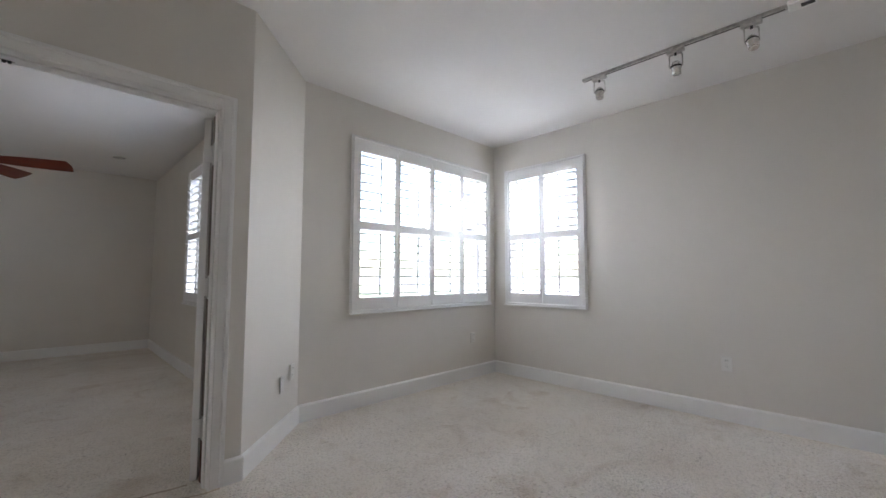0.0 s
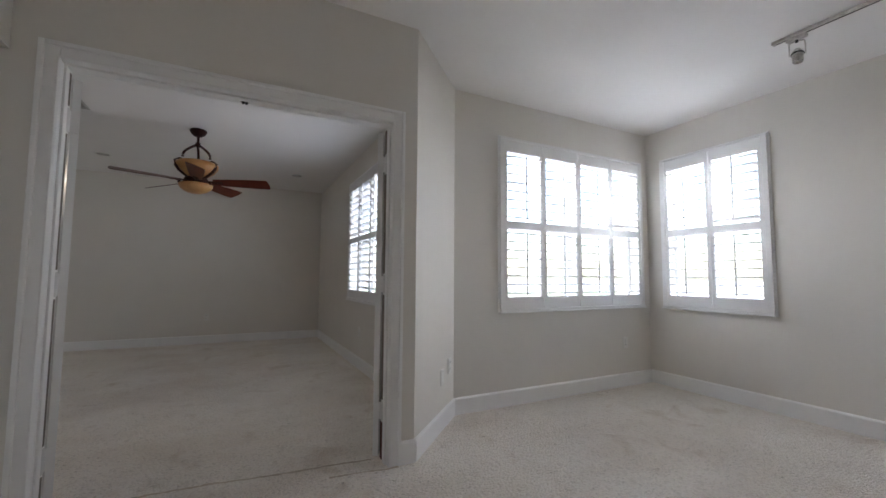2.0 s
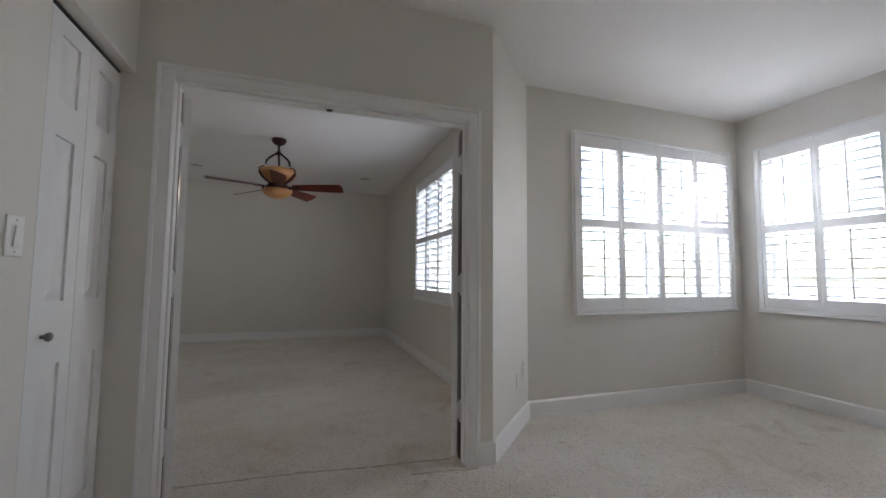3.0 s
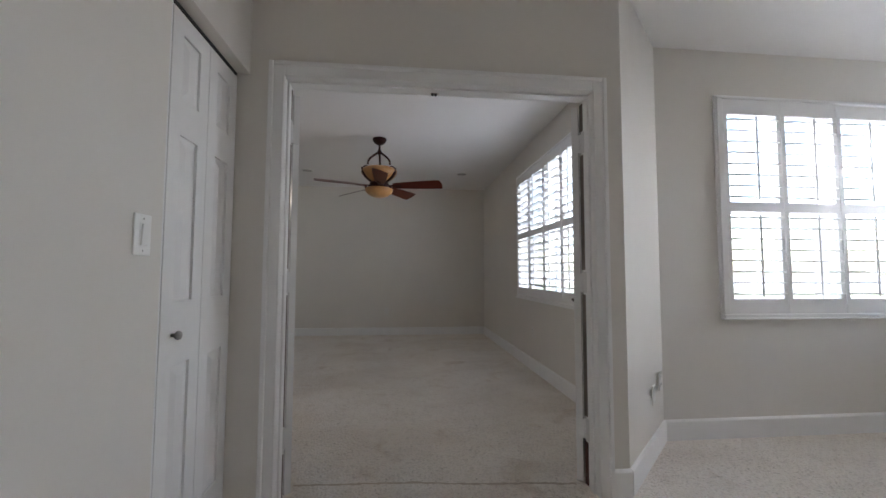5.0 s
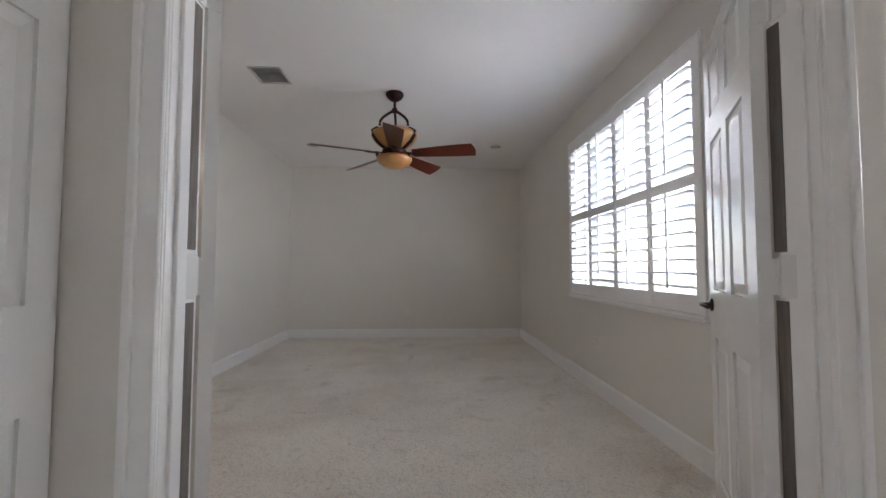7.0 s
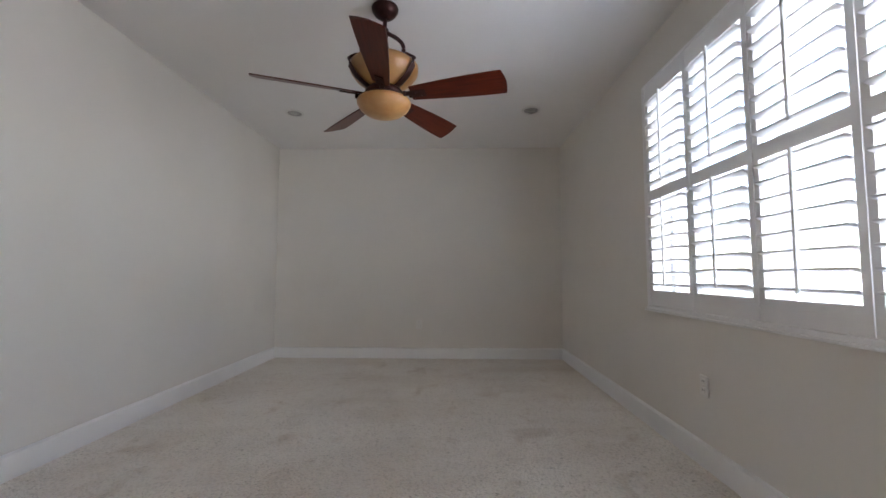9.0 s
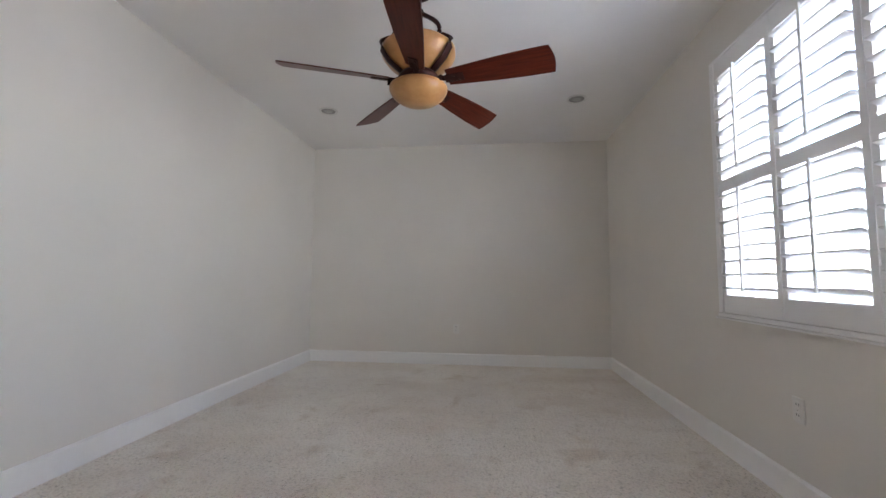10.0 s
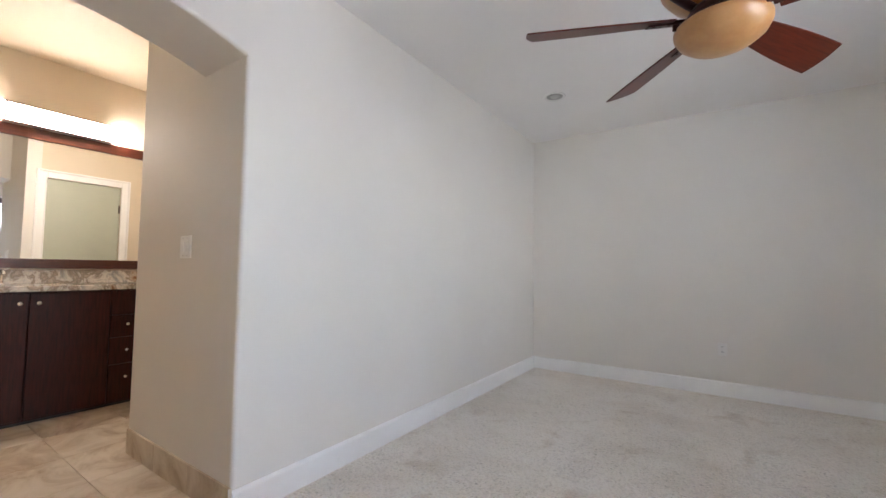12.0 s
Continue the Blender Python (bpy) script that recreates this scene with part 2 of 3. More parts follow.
                    bm.faces.new((v(*p, 0), v(*q, 0), v(*q, 1), v(*p, 1)))
    bmesh.ops.recalc_face_normals(bm, faces=list(bm.faces))
    return bm


def prism(poly, z0, z1, axis="z"):
    """A polygon drawn out along one axis."""
    bm = bmesh.new()
    def at(p, h):
        return (p[0], p[1], h) if axis == "z" else (h, p[0], p[1]) if axis == "x" else (p[0], h, p[1])
    lo = [bm.verts.new(at(p, z0)) for p in poly]
    hi = [bm.verts.new(at(p, z1)) for p in poly]
    bm.faces.new(lo[::-1]), bm.faces.new(hi)
    for i in range(len(poly)):
        j = (i + 1) % len(poly)
        bm.faces.new((lo[i], lo[j], hi[j], hi[i]))
    bmesh.ops.recalc_face_normals(bm, faces=list(bm.faces))
    return bm


def lathe(profile, seg=32):
    bm = bmesh.new()
    rings = []
    for r, z in profile:
        if r < 1e-5:
            rings.append([bm.verts.new((0, 0, z))])
        else:
            rings.append([bm.verts.new((r * math.cos(2 * math.pi * k / seg), r * math.sin(2 * math.pi * k / seg), z)) for k in range(seg)])
    for a, b in zip(rings, rings[1:]):
        for k in range(seg):
            n = (k + 1) % seg
            if len(a) == 1 and len(b) == 1:
                continue
            if len(a) == 1:
                bm.faces.new((a[0], b[n], b[k]))
            elif len(b) == 1:
                bm.faces.new((a[k], a[n], b[0]))
            else:
                bm.faces.new((a[k], a[n], b[n], b[k]))
    bmesh.ops.recalc_face_normals(bm, faces=list(bm.faces))
    for f in bm.faces:
        f.smooth = True
    return bm


def tube(points, radius, seg=8, flat=1.0):
    """A rod swept along points; flat squeezes its section upright."""
    bm = bmesh.new()
    pts = [Vector(p) for p in points]
    rings = []
    for i, p in enumerate(pts):
        d = (pts[min(i + 1, len(pts) - 1)] - pts[max(i - 1, 0)]).normalized()
        side = d.cross(Vector((0, 0, 1)))
        side = side.normalized() if side.length > 1e-4 else Vector((1, 0, 0))
        up = side.cross(d)
        rings.append([bm.verts.new(p + side * radius * math.cos(2 * math.pi * k / seg) + up * radius * flat * math.sin(2 * math.pi * k / seg)) for k in range(seg)])
    for a, b in zip(rings, rings[1:]):
        for k in range(seg):
            bm.faces.new((a[k], a[(k + 1) % seg], b[(k + 1) % seg], b[k]))
    bm.faces.new(rings[0][::-1]), bm.faces.new(rings[-1])
    bmesh.ops.recalc_face_normals(bm, faces=list(bm.faces))
    for f in bm.faces:
        f.smooth = len(f.verts) == 4
    return bm


def move(bm, m):
    bmesh.ops.transform(bm, matrix=m, verts=list(bm.verts))
    return bm


def mesh_of(bm, name, material):
    me = bpy.data.meshes.new(name)
    bm.to_mesh(me)
    bm.free()
    me.materials.append(material)
    return me


def part(name, bm, material, parent, label=""):
    ob = new(name, mesh_of(bm, name, material))
    ob.parent = parent
    return tagged(ob, label)


def piece(name, me, parent, m):
    ob = new(name, me)
    ob.parent = parent
    ob.matrix_basis = m
    return ob


def thing(name, m, label, category, group="", kind=""):
    ob = new(name)
    ob.matrix_basis = m
    ob.empty_display_size = 0.1
    return tagged(ob, label, category, group, kind)


def structure(name, bm, material, label, category):
    return tagged(new(name, mesh_of(bm, name, material)), label, category, "", "structure")


# ---- plan ----
LR_N, LR_E, LR_S, LR_W = 3.268, 4.215, -3.2, -0.82      # inner faces of the sitting room
ST_E, ST_W, ST_N, ST_S = 1.475, -2.22, 8.158, 2.758     # inner faces of the study
LR_H, ST_H, BA_H, TOP = 2.765, 2.728, 2.87, 3.05
DOOR_W0, DOOR_W1, DOOR_H = -0.648, 0.938, 2.10           # opening between the jambs
WIN_Z0, WIN_Z1 = 0.85, 2.40


def wall_with_hole(axis, a0, a1, c0, c1, h0, h1, z0, z1, top=TOP):
    """A wall along one axis from a0 to a1, between c0 and c1, with one hole."""
    zs = [0, z0, z1, top] if z0 > 0 else [0, z1, top]
    return lattice([a0, h0, h1, a1], zs, lambda i, j: not (i == 1 and j == len(zs) - 3), c0, c1, axis)


structure("wall_north", wall_with_hole("x", 1.724, LR_E + 0.2, LR_N, LR_N + 0.2, 2.225, 4.055, WIN_Z0, WIN_Z1), WALL, "painted pale greige wall with a wide shuttered window", "wall")
structure("wall_east", wall_with_hole("y", LR_S - 0.2, LR_N, LR_E, LR_E + 0.2, 2.12, 3.04, WIN_Z0, WIN_Z1), WALL, "painted pale greige wall with a narrow shuttered window", "wall")
structure("wall_south", bx(LR_W - 0.12, LR_E, LR_S - 0.2, LR_S, 0, TOP), WALL, "plain painted wall closing the sitting room", "wall")
structure("wall_diagonal", prism([(1.107, 2.638), (1.724, LR_N), (1.724, 3.445), (1.475, 3.445), (1.475, 3.175), (1.058, 2.758), (1.107, 2.758)][:-1], 0, TOP), WALL, "short painted diagonal wall beside the double doorway", "wall")
structure("wall_doorway", wall_with_hole("x", -2.63, 1.058, 2.638, 2.758, DOOR_W0 - 0.02, DOOR_W1 + 0.02, 0, DOOR_H + 0.02), WALL, "painted wall with a wide double doorway", "wall")
structure("wall_doorway_corner", prism([(1.058, 2.638), (1.107, 2.638), (1.058, 2.758)], 0, TOP), WALL, "painted outside corner of the doorway wall", "wall")
structure("wall_closet", lattice([LR_S, 1.97, 2.638], [0, 2.108, TOP], lambda i, j: not (i == 1 and j == 0), LR_W - 0.12, LR_W, "y"), WALL, "painted wall with a closet opening and light switch", "wall")
structure("wall_closet_inside", boxes([(-1.62, -1.5, 1.85, 2.638, 0, TOP), (-1.5, LR_W - 0.12, 1.85, 1.97, 0, TOP)]), WALL, "plain walls inside the closet", "wall")
structure("wall_study_east", wall_with_hole("y", 3.445, ST_N + 0.2, ST_E, ST_E + 0.2, 3.83, 5.80, WIN_Z0, WIN_Z1), WALL, "painted study wall with a wide shuttered window", "wall")
structure("wall_study_north", bx(-2.4, ST_E, ST_N, ST_N + 0.2, 0, TOP), WALL, "plain painted far wall of the study", "wall")


def round_edges(bm, on, radius=0.018):
    """Bullnose the edges whose two ends satisfy on()."""
    es = [e for e in bm.edges if on(e.verts[0].co) and on(e.verts[1].co)]
    bmesh.ops.bevel(bm, geom=es, offset=radius, segments=4, profile=0.5, affect="EDGES")
    return bm


def arch_wall():
    """Thick wall with a low segmental arch over the bathroom passage."""
    y0, y1, spring, rise, n = 3.11, 4.51, 2.165, 0.115, 18
    poly = [(ST_S, 0), (y0, 0), (y0, spring)]
    half = (y1 - y0) / 2
    r = (half * half + rise * rise) / (2 * rise)
    for k in range(1, n):
        y = y0 + (y1 - y0) * k / n
        poly.append((y, spring + math.sqrt(r * r - (y - y0 - half) ** 2) - (r - rise)))
    poly += [(y1, spring), (y1, TOP), (ST_S, TOP)]
    return round_edges(prism(poly, -2.63, ST_W, "x"), lambda p: abs(p.x - ST_W) < 1e-4 and y0 - 1e-3 < p.y < y1 + 1e-3 and p.z < spring + rise + 0.01)


structure("wall_study_west", round_edges(boxes([(-2.4, ST_W, 4.63, ST_N, 0, TOP), (-3.41, ST_W, 4.51, 4.63, 0, 2.165), (-3.41, ST_W, 4.51, 4.63, 2.165, TOP)]), lambda p: abs(p.x - ST_W) < 1e-4 and abs(p.y - 4.51) < 1e-4 and p.z < 2.17), WALL, "painted study wall ending at the bathroom passage", "wall")
structure("wall_arch", arch_wall(), WALL, "thick painted wall with a low arched opening", "wall")
structure("wall_bath_west", bx(-5.2, -5.0, 2.4, 6.2, 0, TOP), BATH_WALL, "warm cream bathroom wall behind the mirror", "wall")
structure("wall_bath_south", bx(-5.0, -2.63, 2.4, 2.638, 0, TOP), BATH_WALL, "plain cream bathroom wall", "wall")
structure("wall_bath_north", bx(-5.0, -3.29, 6.0, 6.2, 0, TOP), BATH_WALL, "plain cream bathroom wall", "wall")
structure("wall_bath_east", wall_with_hole("y", 4.63, 6.0, -3.41, -3.29, 4.68, 5.36, 0, 2.13), BATH_WALL, "cream bathroom wall with a cased door", "wall")

structure("floor", boxes([(LR_W - 0.9, LR_E + 0.2, LR_S - 0.2, 3.445, -0.2, 0), (-2.24, LR_W - 0.9, 2.0, 3.445, -0.2, 0), (-2.24, ST_E + 0.2, 3.445, ST_N + 0.2, -0.2, 0)]), CARPET, "beige looped carpet, worn and faintly stained", "carpet")
structure("ceiling_sitting_room", bx(LR_W, LR_E, LR_S, LR_N, LR_H, TOP + 0.1), CEIL, "plain white painted ceiling", "ceiling")
structure("ceiling_study", prism([(ST_W, ST_S), (1.058, ST_S), (ST_E, 3.175), (ST_E, ST_N), (ST_W, ST_N)], ST_H, TOP + 0.1), CEIL, "plain white painted ceiling", "ceiling")
structure("ceiling_bath", boxes([(-5.0, -2.63, 2.638, 4.51, BA_H, TOP + 0.1), (-5.0, -3.41, 4.51, 6.0, BA_H, TOP + 0.1)]), BATH_WALL, "cream painted bathroom ceiling", "ceiling")
structure("ceiling_closet", bx(-1.5, LR_W - 0.12, 1.97, 2.638, 2.6, TOP), CEIL, "white closet ceiling", "ceiling")
# unseen slab, added to stop sun leaking in above the ceilings
structure("roof", prism([(-5.2, LR_S - 0.2), (LR_E + 0.2, LR_S - 0.2), (LR_E + 0.2, 3.445), (1.675, 3.445), (1.675, ST_N + 0.2), (-5.2, ST_N + 0.2)], TOP + 0.1, TOP + 0.35), PAVE, "unseen flat slab added over the rooms to block the sun", "roof")


def baseboard(p, q, h=0.135, d=0.018, mat=TRIM, label="white painted baseboard with an eased top edge"):
    """Baseboard from p to q; its room side is to the left of that way."""
    a, b = Vector((*p, 0)), Vector((*q, 0))
    run = b - a
    prof = [(0.0, 0.0), (d, 0.0), (d, h - 0.016), (d * 0.94, h - 0.011), (d * 0.45, h - 0.002), (d * 0.3, h), (0.0, h)]
    bm = prism(prof, 0, run.length, "y")
    m = Matrix.Translation(a) @ Matrix.Rotation(math.atan2(run.y, run.x), 4, "Z") @ Matrix(((0, 1, 0, 0), (1, 0, 0, 0), (0, 0, 1, 0), (0, 0, 0, 1)))
    ob = structure("baseboard", move(bm, m), mat, label, "baseboard")
    bmx = bmesh.new()
    bmx.from_mesh(ob.data)
    bmesh.ops.recalc_face_normals(bmx, faces=list(bmx.faces))
    bmx.to_mesh(ob.data)
    bmx.free()
    return ob


baseboard((LR_E - 0.016, LR_N), (1.728, LR_N))
baseboard((LR_E, LR_S), (LR_E, LR_N))
baseboard((1.722, LR_N - 0.002), (1.107, 2.638))
baseboard((1.112, 2.638), (1.018, 2.638))
baseboard((LR_W, 1.97), (LR_W, LR_S))
baseboard((LR_W, LR_S), (LR_E, LR_S))
baseboard((ST_E, 3.175), (ST_E, ST_N))
baseboard((ST_E - 0.016, ST_N), (ST_W, ST_N))
baseboard((ST_W, ST_N - 0.016), (ST_W, 4.51))
baseboard((ST_W, 3.11), (ST_W, ST_S))
baseboard((ST_W + 0.016, ST_S), (-0.735, ST_S))
baseboard((1.058, 2.758), (1.475, 3.175))


# ---- windows and shutters ----
def window(name, m, width, units, label):
    """Aluminium window set deep in its opening; u runs along x, the room is at -y."""
    w = thing(name, m, label, "window", "", "structure")
    z0, z1, y0, y1 = WIN_Z0, WIN_Z1, 0.12, 0.17
    for nm, r in (("window_frame", (0, width, y0, y1, z0, z0 + 0.05)), ("window_frame", (0, width, y0, y1, z1 - 0.05, z1)), ("window_frame", (0, 0.045, y0, y1, z0 + 0.05, z1 - 0.05)), ("window_frame", (width - 0.045, width, y0, y1, z0 + 0.05, z1 - 0.05))):
        part(nm, bx(*r, 0.004, 1), ALU, w)
    step = (width - 0.09) / units
    mid = 1.61
    for k in range(units):
        a, b = 0.045 + k * step, 0.045 + (k + 1) * step
        if k:
            part("mullion", bx(a - 0.035, a + 0.035, y0 - 0.01, y1, z0 + 0.05, z1 - 0.05, 0.004, 1), ALU, w)
        part("meeting_rail", bx(a + 0.036, b - 0.036, y0 + 0.005, y1 - 0.005, mid - 0.025, mid + 0.025, 0.004, 1), ALU, w)
        for lo, hi in ((z0 + 0.05, mid - 0.025), (mid + 0.025, z1 - 0.05)):
            p = part("pane", bx(a + 0.0, b - 0.0, 0.145, 0.149, lo, hi), PANE, w)
            p.visible_shadow = False
    part("window_sill", bx(0.0, width, -0.012, 0.118, z0 - 0.002, z0 + 0.012, 0.003, 1), TRIM, w)
    return w


def louver_mesh(length):
    bm = bmesh.new()
    n, half, thick = 16, 0.0435, 0.0062
    ends = []
    for x in (0, length):
        ring = []
        for k in range(n):
            c, d = math.cos(2 * math.pi * k / n), math.sin(2 * math.pi * k / n)
            ring.append(bm.verts.new((x, half * math.copysign(abs(c) ** 0.8, c), thick * math.copysign(abs(d) ** 0.45, d))))
        ends.append(ring)
    for k in range(n):
        f = bm.faces.new((ends[0][k], ends[0][(k + 1) % n], ends[1][(k + 1) % n], ends[1][k]))
        f.smooth = True
    bm.faces.new(ends[0]), bm.faces.new(ends[1][::-1])
    bmesh.ops.recalc_face_normals(bm, faces=list(bm.faces))
    return mesh_of(bm, "louver", SHUT)


def shutters(m, width, count, tilts, label, low=()):
    """A shutter frame on the wall and its hinged louvred panels; tilts: degrees for each panel's lower and upper louvres; low: panels whose top rail hangs short of the frame."""
    fr = thing("plantation_shutter", m, label, "shutter", "plantation shutters")
    t, z0, z1 = 0.045, WIN_Z0, WIN_Z1
    for r in ((-t, width + t, -0.03, 0.0, z1, z1 + 0.016), (-t, width + t, -0.036, 0.0, z0 - 0.024, z0), (-t, 0, -0.03, 0.0, z0, z1), (width, width + t, -0.03, 0.0, z0, z1)):
        part("frame_side", bx(*r, 0.005, 2), SHUT, fr)
    for r in ((-t - 0.012, -t, -0.018, 0.0, z0 - 0.024, z1 + 0.016), (width + t, width + t + 0.012, -0.018, 0.0, z0 - 0.024, z1 + 0.016), (-t - 0.012, width + t + 0.012, -0.018, 0.0, z1 + 0.016, z1 + 0.028)):
        part("outer_bead", bx(*r, 0.004, 1), SHUT, fr)
    part("sill_lip", bx(-t - 0.012, width + t + 0.012, -0.046, 0.0, z0 - 0.036, z0 - 0.024, 0.003, 1), SHUT, fr)
    step, stile, gap = width / count, 0.034, 0.0025
    me = louver_mesh(step - 2 * stile - 0.006)
    sections = ((0.955, 1.575), (1.645, 2.288))
    w, h = step, z1 - z0
    def leaf(short):
        zs = [0.003, 0.955 - z0, 1.575 - z0, 1.645 - z0, 2.288 - z0, h - short]
        return mesh_of(lattice([gap, stile, w - stile, w - gap], zs, lambda i, j: i != 1 or j in (0, 2, 4), -0.024, 0.004), "panel", SHUT)
    leaves = (leaf(0.003), leaf(0.011) if low else None)
    for k in range(count):
        p = piece("panel", leaves[k in low], fr, pose(k * step, 0, z0))
        for hz in (0.25, 1.3):
            hx = gap if k % 2 == 0 else w - gap
            part("hinge", bx(hx - 0.006, hx + 0.006, -0.032, -0.022, hz, hz + 0.06, 0.002, 1), SHUT, p)
        for s, (lo, hi) in enumerate(sections):
            n = 8
            pitch = (hi - lo) / n
            ang = tilts[k][s]
            for j in range(n):
                zc = lo + (j + 0.5) * pitch - z0
                piece("louver", me, p, pose(stile + 0.003, -0.010, zc, ang + random.uniform(-1.2, 1.2)))
            edge_y, edge_z = -0.010 - 0.0435 * math.cos(radians(ang)), -0.0435 * math.sin(radians(ang))
            part("tilt_rod", bx(w / 2 - 0.0072, w / 2 + 0.0072, edge_y - 0.013, edge_y - 0.002, lo - z0 + 0.02 + edge_z, hi - z0 - 0.02 + edge_z, 0.002, 1), SHUT, p)
    return fr


W1 = pose(2.225, LR_N, 0)
W2 = pose(LR_E, 3.04, 0, 0, 0, -90)
W3 = pose(ST_E, 5.80, 0, 0, 0, -90)
window("window_1", W1, 1.83, 2, "white aluminium twin window behind shutters")
window("window_2", W2, 0.92, 1, "white aluminium sash window behind shutters")
window("window_3", W3, 1.97, 2, "white aluminium twin window behind shutters")
shutters(W1, 1.83, 4, [(3, 8), (3, 9), (2, 10), (5, -13)], "wide white four-panel plantation shutters, louvres open", (2, 3))
shutters(W2, 0.92, 2, [(2, 9), (1, -15)], "narrow white two-panel plantation shutters, louvres open")
shutters(W3, 1.97, 4, [(-9, -8), (-24, -12), (-13, -14), (-12, -12)], "wide white four-panel plantation shutters in the study, open")


# ---- double doorway ----
def casing(m, x0, x1, z1, w=0.078, d=0.018):
    """Door casing round an opening from x0 to x1, on a wall whose room side is -y."""
    c = thing("trim", m, "white painted stepped door casing", "door casing", "", "structure")
    for a, b, lo, hi in ((x0 - w, x0, 0, z1 + w), (x1, x1 + w, 0, z1 + w), (x0, x1, z1, z1 + w)):
        part("casing", bx(a, b, -d * 0.7, 0, lo, hi, 0.003, 1), TRIM, c)
    for a, b, lo, hi in ((x0 - w - 0.001, x0 - w + 0.022, 0, z1 + w + 0.001), (x1 + w - 0.022, x1 + w + 0.001, 0, z1 + w + 0.001), (x0 - w + 0.022, x1 + w - 0.022, z1 + w - 0.021, z1 + w + 0.001)):
        part("back_band", bx(a, b, -d * 1.25, -0.001, lo, hi, 0.005, 2), TRIM, c)
    for a, b, lo, hi in ((x0 - 0.012, x0 - 0.002, 0, z1 + 0.011), (x1 + 0.002, x1 + 0.012, 0, z1 + 0.011), (x0 - 0.002, x1 + 0.002, z1 + 0.002, z1 + 0.011)):
        part("inner_bead", bx(a, b, -d, -0.001, lo, hi, 0.003, 1), TRIM, c)
    return c


casing(pose(0, 2.638, 0), DOOR_W0, DOOR_W1, DOOR_H)
casing(pose(0, 2.758, 0, 0, 0, 180), -DOOR_W1, -DOOR_W0, DOOR_H, 0.078)
jamb = thing("trim", pose(0, 0, 0), "white painted door jamb lining with stops", "door jamb", "", "structure")
part("jamb", bx(DOOR_W0 - 0.019, DOOR_W0, 2.6375, 2.7585, 0, DOOR_H, 0.002, 1), TRIM, jamb)
part("jamb", bx(DOOR_W1, DOOR_W1 + 0.019, 2.6375, 2.7585, 0, DOOR_H, 0.002, 1), TRIM, jamb)
part("head", bx(DOOR_W0, DOOR_W1, 2.6375, 2.7585, DOOR_H, DOOR_H + 0.019, 0.002, 1), TRIM, jamb)
part("stop", bx(DOOR_W0, DOOR_W0 + 0.011, 2.668, 2.708, 0, DOOR_H - 0.011, 0.002, 1), TRIM, jamb)
part("stop", bx(DOOR_W1 - 0.011, DOOR_W1, 2.668, 2.708, 0, DOOR_H - 0.011, 0.002, 1), TRIM, jamb)
part("stop", bx(DOOR_W0 + 0.0, DOOR_W1 - 0.0, 2.668, 2.708, DOOR_H - 0.011, DOOR_H, 0.002, 1), TRIM, jamb)
# shade of the hinge gaps, drawn as dark strips; lowest right one red-brown
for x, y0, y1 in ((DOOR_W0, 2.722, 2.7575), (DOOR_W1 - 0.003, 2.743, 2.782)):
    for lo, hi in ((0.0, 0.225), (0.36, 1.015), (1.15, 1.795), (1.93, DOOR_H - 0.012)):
        red_foot = x > 0 and lo == 0.0
        part("gap_strip", bx(x + 0.0005, x + 0.0025, y0, y1, lo, hi), REDSTRIP if red_foot else GAPSHADE, jamb, "dark red-brown strip low in the hinge gap" if red_foot else "grey-brown strip imitating shade in the hinge gap")
    for z in (0.235, 1.025, 1.805):
        part("hinge_plate", bx(x - 0.001, x + 0.004, 2.712, 2.766, z, z + 0.115, 0.001, 1), DOORP, jamb, "white painted hinge plate")
catch = thing("ball_catch", pose(0.10, 2.735, DOOR_H), "small dark metal door catch under the head jamb", "door catch")
part("strike_plate", bx(-0.024, 0.024, -0.010, 0.010, -0.002, 0.0, 0.0005, 1), CHROME, catch)
part("roller", move(lathe([(0, -0.016), (0.006, -0.014), (0.008, -0.008), (0.008, -0.002)], 14), pose(0.007, 0, 0)), SLOT, catch)
part("roller", move(lathe([(0, -0.016), (0.006, -0.014), (0.008, -0.008), (0.008, -0.002)], 14), pose(-0.009, 0, 0)), SLOT, catch)


def panel_field(w, h, depth):
    """A raised door panel: flat field with sloping borders, front at -y."""
    bm = bmesh.new()
    s = 0.034
    outer = [(0, 0), (w, 0), (w, h), (0, h)]
    inner = [(s, s), (w - s, s), (w - s, h - s), (s, h - s)]
    o = [bm.verts.new((x, 0, z)) for x, z in outer]
    i = [bm.verts.new((x, -depth, z)) for x, z in inner]
    bm.faces.new(i)
    for k in range(4):
        n = (k + 1) % 4
        bm.faces.new((o[k], o[n], i[n], i[k]))
    bm.faces.new(o[::-1])
    bmesh.ops.recalc_face_normals(bm, faces=list(bm.faces))
    return bm


def leaf_parts(parent, w, h, columns, thick=0.035, at=None, mat=None, st=0.105, rails=((0, 0.20), (0.80, 1.00), (1.635, 1.745))):
    """Moulded panel door leaf: x from 0 to w, y within its thickness, stiles and rails proud of the panels."""
    at = at or Matrix()
    mat = mat or DOORP
    rails = (*rails, (h - 0.075, h))
    rec = 0.010
    t = thick / 2
    cols = [st] if columns == 1 else [st, w / 2 + st * 0.42]
    wid = w - 2 * st if columns == 1 else w / 2 - st * 1.42
    us = [0, st, st + wid, w] if columns == 1 else [0, st, st + wid, cols[1], cols[1] + wid, w]
    zs = [z for r in rails for z in r]
    part("body", lattice(us, zs, lambda i, j: i % 2 == 0 or j % 2 == 0, -t, t), mat, parent).matrix_basis = at
